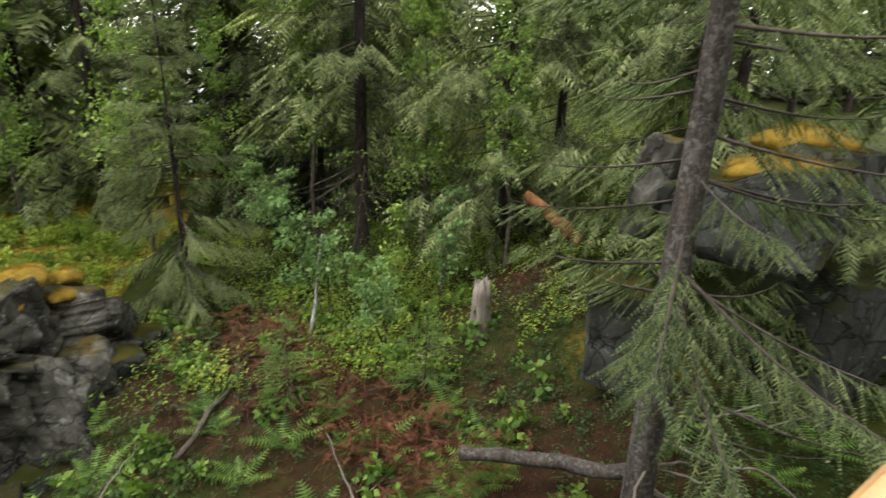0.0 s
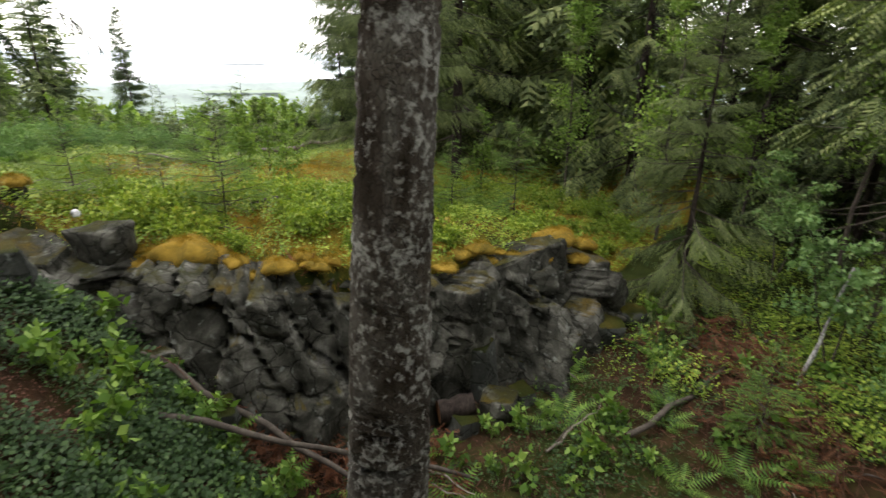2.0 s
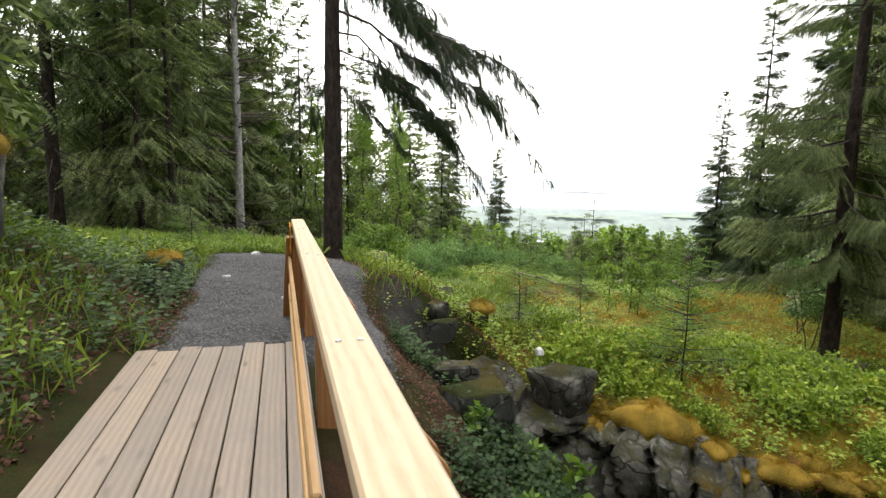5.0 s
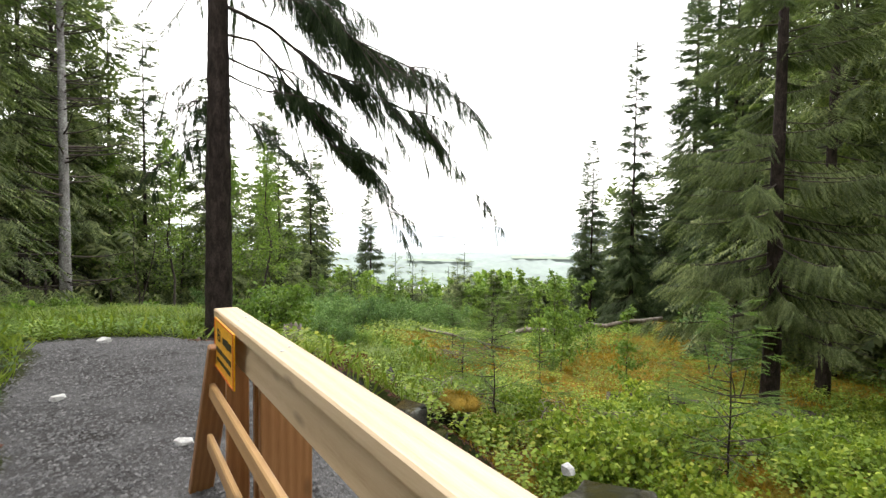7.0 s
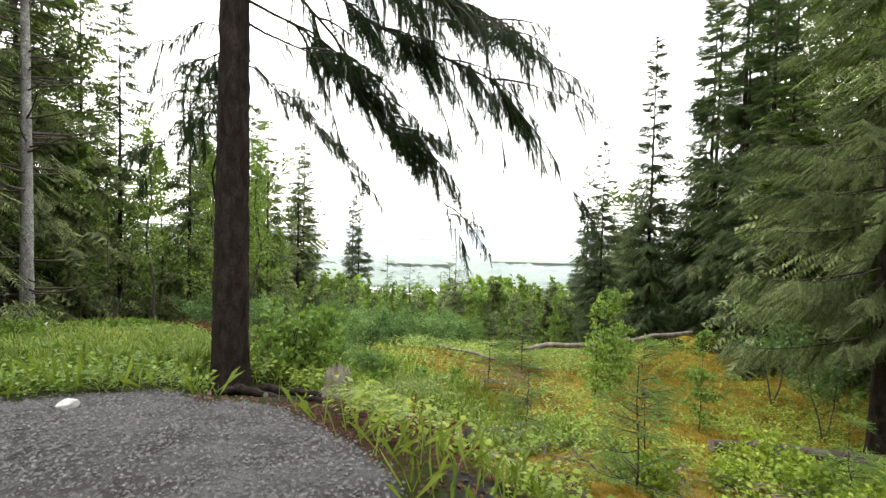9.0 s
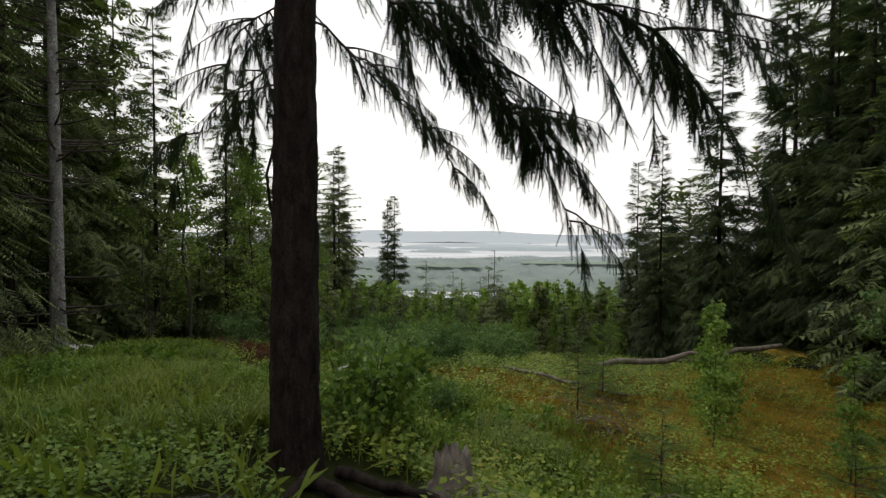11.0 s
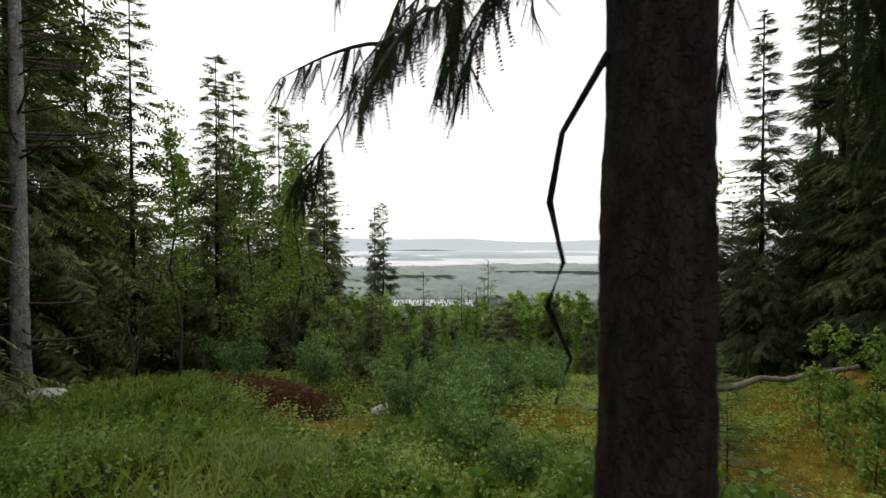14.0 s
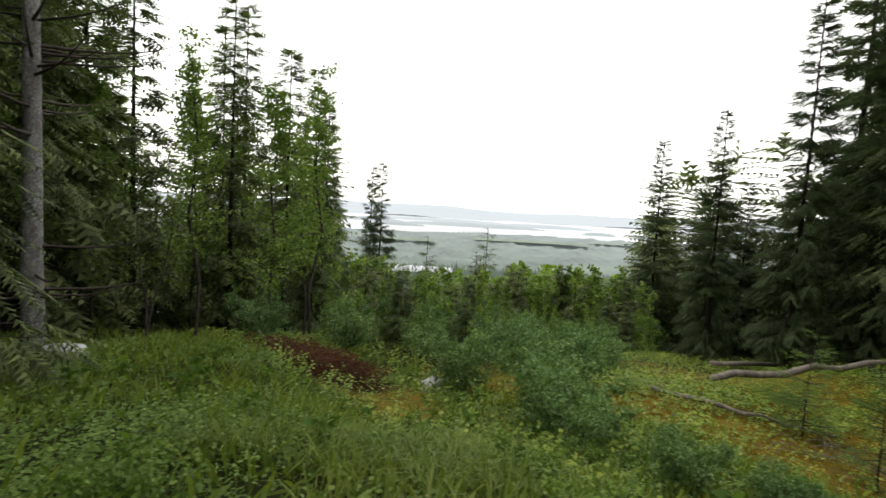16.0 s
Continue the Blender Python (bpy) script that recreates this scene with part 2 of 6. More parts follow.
def ground_material():
    m, n, l, out = nodes_of("forest_floor")
    g = n.new("ShaderNodeNewGeometry")
    co = g.outputs["Position"]

    def layer(stops, scale, fine):
        a = noise_node(n, l, scale, 6, 0.68, co, 0.4)
        r = ramp(n, stops)
        l.new(a.outputs[0], r.inputs[0])
        b = noise_node(n, l, fine, 4, 0.75, co)
        f = ramp(n, [(0.28, (0.5, 0.5, 0.5)), (0.72, (1.4, 1.4, 1.4))])
        l.new(b.outputs[0], f.inputs[0])
        return mix_rgb(n, l, 1.0, r.outputs[0], f.outputs[0], "MULTIPLY"), b.outputs[0]

    def mask(name):
        k = n.new("ShaderNodeAttribute")
        k.attribute_name = name
        br = noise_node(n, l, 3.5, 5, 0.75, co)
        s = n.new("ShaderNodeMath")
        s.operation = "MULTIPLY_ADD"
        l.new(br.outputs[0], s.inputs[0])
        s.inputs[1].default_value = 0.9
        l.new(k.outputs["Fac"], s.inputs[2])
        q = n.new("ShaderNodeMapRange")
        q.inputs[1].default_value, q.inputs[2].default_value = 0.82, 1.1
        l.new(s.outputs[0], q.inputs[0])
        return q.outputs[0]

    base, hb = layer([(0.3, (0.011, 0.014, 0.004)), (0.5, (0.022, 0.029, 0.006)), (0.7, (0.036, 0.037, 0.009))], 1.6, 70)
    moss, hm = layer([(0.3, (0.062, 0.074, 0.009)), (0.5, (0.149, 0.118, 0.015)), (0.7, (0.223, 0.124, 0.018))], 2.0, 90)
    soil, hs = layer([(0.3, (0.015, 0.009, 0.005)), (0.55, (0.034, 0.017, 0.009)), (0.72, (0.062, 0.031, 0.018))], 3.0, 80)
    grav, hg = layer([(0.3, (0.03, 0.027, 0.026)), (0.5, (0.062, 0.06, 0.061)), (0.72, (0.115, 0.115, 0.116))], 2.2, 110)
    rock, hr = layer([(0.3, (0.016, 0.017, 0.016)), (0.6, (0.041, 0.043, 0.038))], 3.0, 50)
    col, h = base, hb
    for nm, c, hh in (("moss", moss, hm), ("soil", soil, hs), ("rock", rock, hr), ("gravel", grav, hg)):
        k = mask(nm)
        col = mix_rgb(n, l, k, col, c)
        h = mix_rgb(n, l, k, h, hh)
    p = n.new("ShaderNodeBsdfPrincipled")
    p.inputs["Roughness"].default_value = 0.9
    p.inputs["Specular IOR Level"].default_value = 0.08
    l.new(col, p.inputs["Base Color"])
    l.new(bump_of(n, l, h, 0.7, 0.03), p.inputs["Normal"])
    l.new(p.outputs[0], out.inputs[0])
    return m


def hazy(name, near_col, far_col, d0, d1, glow=0.55, scale=0.02):
    """Distant land with haze painted into its colour: paler with distance from the hill."""
    m, n, l, out = nodes_of(name)
    g = n.new("ShaderNodeNewGeometry")
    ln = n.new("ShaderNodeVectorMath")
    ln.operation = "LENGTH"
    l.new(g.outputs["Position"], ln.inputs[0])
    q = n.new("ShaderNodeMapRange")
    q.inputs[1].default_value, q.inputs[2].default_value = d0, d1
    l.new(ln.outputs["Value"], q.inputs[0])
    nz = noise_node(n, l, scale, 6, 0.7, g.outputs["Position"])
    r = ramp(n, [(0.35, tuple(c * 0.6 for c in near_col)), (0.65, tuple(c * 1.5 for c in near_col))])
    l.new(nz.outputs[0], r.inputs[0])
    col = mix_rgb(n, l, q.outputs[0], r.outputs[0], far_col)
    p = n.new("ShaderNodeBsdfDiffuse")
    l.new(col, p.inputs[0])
    # emission adds the brightness of hazy air, though the land is no lamp
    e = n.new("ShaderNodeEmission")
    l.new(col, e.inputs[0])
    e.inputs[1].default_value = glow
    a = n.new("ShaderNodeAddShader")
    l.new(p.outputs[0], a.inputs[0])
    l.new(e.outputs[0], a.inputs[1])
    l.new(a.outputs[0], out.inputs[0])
    return m


G_SPRUCE = leafy("spruce_needles", [(0.0, (0.024, 0.034, 0.017)), (0.4, (0.08, 0.104, 0.046)), (0.75, (0.185, 0.215, 0.092)), (1.0, (0.3, 0.325, 0.15))], (0.8, 1.0, 0.45), 0.6)
# needles for the path spruce, darkened in colour to look backlit
G_SPRUCE_BACKLIT = leafy("old_spruce_needles", [(0.0, (0.01, 0.016, 0.008)), (0.5, (0.026, 0.042, 0.018)), (1.0, (0.07, 0.095, 0.04))], (0.8, 1.0, 0.45), 0.6)
G_SPRUCE_SLIM = leafy("dark_spruce_needles", [(0.0, (0.016, 0.026, 0.013)), (0.5, (0.048, 0.07, 0.032)), (1.0, (0.115, 0.15, 0.065))], (0.8, 1.0, 0.5), 0.6)
G_SPRUCE_FRESH = leafy("fresh_spruce_needles", [(0.0, (0.044, 0.082, 0.020)), (0.5, (0.099, 0.163, 0.041)), (1.0, (0.221, 0.286, 0.082))], (0.8, 1.0, 0.45), 0.6)
G_BIRCH = leafy("birch_leaves", [(0.0, (0.072, 0.121, 0.022)), (0.5, (0.144, 0.231, 0.050)), (1.0, (0.288, 0.374, 0.099))], (0.9, 1.0, 0.4), 0.45)
G_ROWAN = leafy("rowan_leaves", [(0.0, (0.060, 0.110, 0.039)), (0.5, (0.120, 0.209, 0.077)), (1.0, (0.240, 0.330, 0.143))], (0.9, 1.0, 0.5), 0.4)
G_BERRY = leafy("bilberry_leaves", [(0.0, (0.062, 0.105, 0.018)), (0.5, (0.165, 0.24, 0.036)), (0.85, (0.29, 0.345, 0.065)), (1.0, (0.294, 0.218, 0.045))], (0.9, 1.0, 0.35), 0.45)
# darker shrub green that carries the gully's shade in its colour
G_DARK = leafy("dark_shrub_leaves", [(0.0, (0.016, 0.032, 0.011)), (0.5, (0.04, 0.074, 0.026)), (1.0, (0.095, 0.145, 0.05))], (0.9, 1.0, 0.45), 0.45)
G_GRASS = leafy("grass_blades", [(0.0, (0.071, 0.106, 0.017)), (0.5, (0.153, 0.211, 0.038)), (0.9, (0.215, 0.265, 0.055)), (1.0, (0.3, 0.27, 0.1))], (0.9, 1.0, 0.4), 0.45)
G_FERN = leafy("fern_fronds", [(0.0, (0.05, 0.1, 0.022)), (0.5, (0.105, 0.185, 0.038)), (1.0, (0.22, 0.31, 0.075))], (0.9, 1.0, 0.4), 0.45)
G_MOSS = leafy("moss_tufts", [(0.0, (0.06, 0.06, 0.009)), (0.35, (0.16, 0.125, 0.017)), (0.7, (0.29, 0.175, 0.024)), (1.0, (0.38, 0.26, 0.05))], (1.0, 0.9, 0.3), 0.8, 0.1)
G_DEAD = leafy("dead_needles", [(0.0, (0.050, 0.023, 0.014)), (0.5, (0.120, 0.054, 0.032)), (1.0, (0.200, 0.099, 0.059))], (1.0, 0.7, 0.5), 0.8, 0.1)
BARK_SPRUCE = bark("spruce_bark", [(0.3, (0.014, 0.011, 0.009)), (0.5, (0.033, 0.025, 0.022)), (0.7, (0.058, 0.046, 0.040))], None, 14, 60)
BARK_GREY = bark("grey_bark", [(0.3, (0.1, 0.095, 0.09)), (0.5, (0.18, 0.17, 0.165)), (0.7, (0.27, 0.26, 0.25))], (0.36, 0.37, 0.36), 9, 30, 0.6)
BARK_GREYBROWN = bark("grey_brown_bark", [(0.3, (0.035, 0.03, 0.026)), (0.5, (0.075, 0.064, 0.056)), (0.7, (0.12, 0.105, 0.093))], (0.16, 0.16, 0.15), 14, 50)
BARK_ASPEN = bark("spotted_bark", [(0.34, (0.016, 0.011, 0.007)), (0.45, (0.042, 0.034, 0.026)), (0.54, (0.075, 0.068, 0.058)), (0.66, (0.13, 0.124, 0.112))], (0.27, 0.27, 0.25), 2.4, 46, 0.9, 0.6)
TWIG = solid("twig_bark", [(0.3, (0.03, 0.024, 0.02)), (0.7, (0.095, 0.08, 0.068))], 6, 50, 0.9)
DEADWOOD = solid("weathered_deadwood", [(0.3, (0.098, 0.081, 0.069)), (0.55, (0.188, 0.163, 0.139)), (0.75, (0.270, 0.244, 0.219))], 7, 60, 0.85, 0.6, 0.01, (1, 1, 0.25))
ORANGE_WOOD = solid("fresh_orange_wood", [(0.3, (0.09, 0.04, 0.017)), (0.55, (0.17, 0.075, 0.03)), (0.75, (0.26, 0.13, 0.058))], 8, 50, 0.75, 0.5, 0.01, (1, 1, 0.4))
ROCK = mossy_rock("grey_rock", [(0.3, (0.012, 0.0115, 0.009)), (0.47, (0.034, 0.033, 0.027)), (0.58, (0.078, 0.075, 0.064)), (0.72, (0.18, 0.175, 0.156))], [(0.35, (0.025, 0.03, 0.007)), (0.5, (0.052, 0.047, 0.01)), (0.65, (0.1, 0.07, 0.014))], 0.06)
ROCK_MOSSY = mossy_rock("mossy_rock", [(0.3, (0.022, 0.024, 0.022)), (0.5, (0.046, 0.048, 0.043)), (0.7, (0.077, 0.082, 0.077))], [(0.35, (0.022, 0.029, 0.006)), (0.5, (0.038, 0.043, 0.007)), (0.65, (0.072, 0.058, 0.010))], 0.45)
PALE_STONE = solid("pale_stone", [(0.3, (0.32, 0.32, 0.32)), (0.7, (0.55, 0.55, 0.54))], 6, 50, 0.8)
MOSS = solid("moss_cushion", [(0.3, (0.085, 0.066, 0.012)), (0.5, (0.19, 0.125, 0.019)), (0.72, (0.32, 0.205, 0.034))], 3.5, 90, 0.95, 1.0, 0.03, (1, 1, 1), True)
RAILWOOD = timber("handrail_timber", [(0.15, (0.25, 0.135, 0.048)), (0.4, (0.34, 0.2, 0.083)), (0.7, (0.395, 0.245, 0.112)), (0.9, (0.43, 0.28, 0.135))])
RAILPALE = timber("pale_handrail_timber", [(0.15, (0.31, 0.215, 0.122)), (0.4, (0.4, 0.3, 0.19)), (0.7, (0.46, 0.36, 0.245)), (0.9, (0.51, 0.41, 0.295))])
POSTWOOD = timber("post_timber", [(0.2, (0.2, 0.09, 0.033)), (0.5, (0.25, 0.118, 0.045)), (0.8, (0.31, 0.155, 0.065))])
DECKWOOD = timber("weathered_deck_timber", [(0.15, (0.17, 0.115, 0.075)), (0.5, (0.275, 0.21, 0.155)), (0.85, (0.36, 0.295, 0.235))], (0.19, 0.172, 0.155), 0.7)
GROUND = ground_material()

# ---- mesh helpers ----
rng = np.random.default_rng(7)


def mesh_np(name, V, F, mat, smooth=False):
    """A mesh from an array of corners and an array of faces of one size."""
    V, F = np.asarray(V, np.float32), np.asarray(F, np.int32)
    me = bpy.data.meshes.new(name)
    k = F.shape[1]
    me.vertices.add(len(V))
    me.vertices.foreach_set("co", V.ravel())
    me.loops.add(F.size)
    me.loops.foreach_set("vertex_index", F.ravel())
    me.polygons.add(len(F))
    me.polygons.foreach_set("loop_start", np.arange(0, F.size, k, dtype=np.int32))
    if smooth:
        me.polygons.foreach_set("use_smooth", np.ones(len(F), bool))
    me.materials.append(mat)
    me.update(calc_edges=True)
    return me


def thing(name, label, category, group="", kind="", at=None):
    ob = tagged(new(name), label, category, group, kind)
    if at is not None:
        ob.matrix_world = at
    return ob


def part(name, bm, material, parent, label=""):
    me = bpy.data.meshes.new(name)
    bm.to_mesh(me)
    bm.free()
    me.materials.append(material)
    return part_me(name, me, parent, label)


def part_me(name, me, parent, label=""):
    ob = new(name, me)
    ob.parent = parent
    if name in ("limb_wood", "foliage", "twigs"):
        tagged(ob, kind="stuff")
    if label:
        tagged(ob, label)
    return ob


def rot_frames(d, roll):
    """Turns whose y axis is d, rolled about it: (n, 3, 3)."""
    d = d / np.linalg.norm(d, axis=1, keepdims=True)
    up = np.tile([0.0, 0, 1], (len(d), 1))
    up[np.abs(d[:, 2]) > 0.97] = (1, 0, 0)
    x = np.cross(d, up)
    x /= np.linalg.norm(x, axis=1, keepdims=True)
    z = np.cross(x, d)
    c, s = np.cos(roll)[:, None], np.sin(roll)[:, None]
    return np.stack([x * c + z * s, d, z * c - x * s], axis=2)


def strew(tv, tf, pos, R, size):
    """Many copies of a small template in one array of corners and faces."""
    size = np.asarray(size)
    if size.ndim == 1:
        size = size[:, None].repeat(3, 1)
    V = np.einsum("nij,nkj->nki", R, tv[None] * size[:, None, :]) + pos[:, None, :]
    F = tf[None] + (np.arange(len(pos)) * len(tv))[:, None, None]
    return V.reshape(-1, 3), F.reshape(-1, tf.shape[1])


def tubes(lines, radii, sides=5):
    """Tapered tubes along many lines of the same number of points: (n, k, 3), radii (n, k)."""
    lines, radii = np.asarray(lines, float), np.asarray(radii, float)
    n, k, _ = lines.shape
    d = np.gradient(lines, axis=1)
    d /= np.linalg.norm(d, axis=2, keepdims=True) + 1e-9
    up = np.zeros_like(d)
    steep = np.abs(d[:, :1, 2]) > 0.85
    up[..., 2] = ~steep
    up[..., 0] = steep
    x = np.cross(d, up)
    x /= np.linalg.norm(x, axis=2, keepdims=True) + 1e-9
    y = np.cross(x, d)
    a = np.arange(sides) * 2 * np.pi / sides
    V = lines[:, :, None] + radii[:, :, None, None] * (x[:, :, None] * np.cos(a)[:, None] + y[:, :, None] * np.sin(a)[:, None])
    i, j, s = np.meshgrid(np.arange(n), np.arange(k - 1), np.arange(sides), indexing="ij")
    b = (i * k + j) * sides
    s2 = (s + 1) % sides
    F = np.stack([b + s, b + s2, b + sides + s2, b + sides + s], axis=-1).reshape(-1, 4)
    return V.reshape(-1, 3), F


def merge(*vf):
    V, F, o = [], [], 0
    for v, f in vf:
        V.append(v)
        F.append(f + o)
        o += len(v)
    return np.concatenate(V), np.concatenate(F)


def smooth01(a, b, x):
    t = np.clip((x - a) / (b - a), 0, 1)
    return t * t * (3 - 2 * t)


def wob(x, y, s, seed=0.0):
    """Cheap smooth unevenness, about -1 to 1."""
    return (np.sin(x * s + seed + 1.3 * np.sin(y * s * 0.7 + seed)) + np.sin(y * s * 1.17 - seed + 1.1 * np.sin(x * s * 0.83 + 2 * seed))
            + 0.6 * np.sin((x + y) * s * 1.9 + 3 * seed) + 0.4 * np.sin((x - y) * s * 3.1 + seed)) / 3.0


# ---- the lie of the land ----
WALL = np.array([(-9.4, 1.0), (-8.3, 1.75), (-7.0, 2.75), (-5.9, 3.9), (-5.3, 5.2), (-5.0, 6.6), (-4.4, 8.0), (-4.3, 9.6)])


def wall_side(x, y):
    """Distance from the rock ledge's edge: positive in the gully."""
    best = np.full(np.shape(x), 1e9)
    sign = np.ones(np.shape(x))
    for a, b in zip(WALL[:-1], WALL[1:]):
        d = b - a
        u = np.clip(((x - a[0]) * d[0] + (y - a[1]) * d[1]) / (d @ d), 0, 1)
        px, py = x - a[0] - u * d[0], y - a[1] - u * d[1]
        r = np.hypot(px, py)
        s = np.where(d[0] * py - d[1] * px < 0, 1.0, -1.0)
        sign = np.where(r < best, s, sign)
        best = np.minimum(best, r)
    return best * sign


def land(x, y):
    x, y = np.asarray(x, float), np.asarray(y, float)
    s = -0.85 * x + 0.53 * y
    z = -0.12 * np.clip(s - 9, 0, 13) - 0.28 * np.clip(s - 22, 0, 42) - 0.36 * np.clip(s - 64, 0, 300)
    z = np.where(y > 0.3, z - 0.12 * np.clip(y - 0.3, 0, 10) * smooth01(20, 8, np.abs(x + 10)), z)
    z += 0.12 * smooth01(-8, -12, x) * smooth01(3, 0, np.abs(y + 1))
    # the slope above the walkway
    up = np.clip(-2.3 - y - 0.25 * wob(x, y, 0.9), 0, 30)
    z += np.where(x > -8.5, 1, smooth01(-12, -8.5, x)) * (0.6 * np.minimum(up, 4) + 0.12 * np.maximum(up - 4, 0))
    z += np.where(x <= -8.5, 0.03 * np.minimum(up, 20), 0)
    z -= 0.7 * smooth01(0.4, 2.2, y) * smooth01(-20, -10, x)
    rough = 0.05 * wob(x, y, 2.1, 1) + 0.1 * wob(x, y, 0.6, 2) + 0.14 * wob(x, y, 1.1, 6) * smooth01(1.5, 4, y) * smooth01(-5, -9, x)
    off_path = smooth01(0.0, 1.5, np.abs(y + 1.3) - 0.9)
    z += rough * off_path + 0.012 * wob(x, y, 4.5, 3)
    z = z - 0.14 * smooth01(1.1, 0.3, np.hypot(x + 13.1, y - 0.1))
    # a mossy knoll, and hollows in the meadow
    z = z + 1.0 * np.exp(-((x + 18.9) / 3) ** 2 - ((y - 17.8) / 3) ** 2) - 0.7 * np.exp(-((x + 23.2) / 4.5) ** 2 - ((y - 3.4) / 2.8) ** 2) - 0.42 * np.exp(-((x + 25.8) / 4.5) ** 2 - ((y + 2.3) / 2.2) ** 2) - 0.35 * np.exp(-((x + 21.0) / 3) ** 2 - ((y - 1.2) / 2) ** 2)
    # the gully beside the bridge
    w = wall_side(x, y)
    z = z - 0.36 * smooth01(-2.2, -0.3, w) * smooth01(1.3, 2.2, y) * smooth01(-9.6, -8.6, x)
    bank = -0.3 - 0.85 * (y + 0.45) - 0.42 * np.clip(x + 6.4, -0.8, 3.2)
    floor = -3.9 + 0.12 * np.clip(y - 4, 0, 14) + 0.16 * wob(x, y, 1.3, 4) + 0.35 * np.clip(x - 1.5, 0, 6) * smooth01(1, 5, y)
    g = np.maximum(np.minimum(bank, 0.3), floor)
    inside = smooth01(-0.35, 0.15, w) * smooth01(-0.75, -0.2, y) * smooth01(-10.0, -8.8, x)
    inside = np.where(y > 9.6, smooth01(-8, -3.6, x), inside)
    z = z * (1 - inside) + np.minimum(z, g) * inside
    # ground under the bridge falls away too
    ub = smooth01(-4.8, -3.2, x) * smooth01(-2.0, -0.9, y) * smooth01(0.4, -0.3, y)
    z -= ub * 1.2
    # the far wood stands on rising ground
    z += 0.07 * np.clip(y - 14, 0, 40) * smooth01(-16, -4, x)
    # the plain round the lake
    z = np.maximum(z, -98 + 1.5 * wob(x, y, 0.02))
    return z


def land1(x, y):
    return float(land(np.array([x]), np.array([y]))[0])


def graded(c0, c1, step, reach, grow):
    mid = np.arange(c0, c1 + step / 2, step)
    out_, d = [], step
    p = 0.0
    while p < reach:
        d *= grow
        p += d
        out_.append(p)
    out_ = np.array(out_)
    return np.concatenate([c0 - out_[::-1], mid, c1 + out_])


def in_gravel(x, y):
    mid = -1.27 - 0.12 * smooth01(-11.5, -12.6, x)
    half = 0.62 + 0.08 * smooth01(-8.5, -10.5, x)
    g = smooth01(0.22, -0.12, np.abs(y - mid) - half - 0.12 * wob(x, y, 2.3, 5))
    g *= smooth01(-13.0, -12.3, x + 0.25 * wob(x, y, 1.9, 6)) * smooth01(-6.2, -6.9, x)
    side = smooth01(0.3, -0.2, np.hypot((x + 8.4) / 2.0, (y + 0.5) / 0.5) - 1 + 0.15 * wob(x, y, 2.7, 8))
    bay = smooth01(0.3, -0.2, np.hypot((x + 10.5) / 1.5, (y + 0.5) / 0.5) - 1 + 0.2 * wob(x, y, 1.7, 8))
    return np.maximum(np.maximum(g, side), bay)


gx = graded(-19, 6, 0.14, 4300, 1.07)
gy = graded(-6, 14, 0.14, 4300, 1.07)
X, Y = np.meshgrid(gx, gy, indexing="ij")
Z = land(X, Y)
nx, ny = X.shape
idx = np.arange(nx * ny).reshape(nx, ny)
F = np.stack([idx[:-1, :-1], idx[1:, :-1], idx[1:, 1:], idx[:-1, 1:]], -1).reshape(-1, 4)
ground = new("ground", mesh_np("ground", np.stack([X, Y, Z], -1).reshape(-1, 3), F, GROUND, True))
tagged(ground, "uneven forest floor of moss, soil and gravel on a hillside", "ground", kind="structure")
W_ = wall_side(X, Y)
gravel = in_gravel(X, Y)
soil = smooth01(2.2, 0.6, np.abs(Y + 0.2)) * smooth01(-10.5, -9, X) * (0.62 + 0.2 * wob(X, Y, 1.3, 7))
soil = np.maximum(soil, 0.75 * smooth01(1.6, 0.6, np.hypot((X + 11.2) / 1.2, (Y - 0.7) / 0.8)))
soil = np.maximum(soil, smooth01(0.3, 0.9, W_) * smooth01(0.5, 1.6, Y) * smooth01(13, 9, Y) * (0.6 + 0.3 * wob(X, Y, 0.9, 8)) * smooth01(6, 4, X))
soil = np.maximum(soil, 0.7 * smooth01(1.2, 0.5, np.hypot((X + 25.2) / 1.9, (Y - 2.9) / 1.1)))
soil = np.maximum(soil, 0.45 * smooth01(0.9, 0.2, np.abs(Y + 2.1)) * smooth01(-10, -8.5, X))
moss = (0.6 + 0.35 * wob(X, Y, 0.55, 9)) * smooth01(0.3, -0.5, W_) * smooth01(0.8, 2.0, Y) * smooth01(-34, -20, X) * smooth01(26, 16, Y)
moss = np.maximum(moss, (0.15 + 0.4 * wob(X, Y, 0.8, 10)) * smooth01(2, 4, X) * smooth01(3, 6, Y))
rock = smooth01(-0.05, 0.1, W_) * smooth01(1.1, 0.6, W_) * smooth01(9.9, 9.2, Y) * 0.8
for nm, arr in (("gravel", gravel), ("soil", soil), ("moss", moss), ("rock", rock)):
    ground.data.attributes.new(nm, "FLOAT", "POINT").data.foreach_set("value", np.clip(arr, 0, 1).astype(np.float32).ravel())

# ---- lake and far shores ----
D = np.array([-0.80, 0.60])
N = np.array([-0.60, -0.80])
# far land and water carry painted haze and a slight glow
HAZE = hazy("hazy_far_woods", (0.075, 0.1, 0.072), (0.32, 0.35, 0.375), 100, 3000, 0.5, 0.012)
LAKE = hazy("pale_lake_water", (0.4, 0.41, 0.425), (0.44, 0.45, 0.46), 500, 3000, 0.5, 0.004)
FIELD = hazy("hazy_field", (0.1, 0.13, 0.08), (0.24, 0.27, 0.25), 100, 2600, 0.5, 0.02)


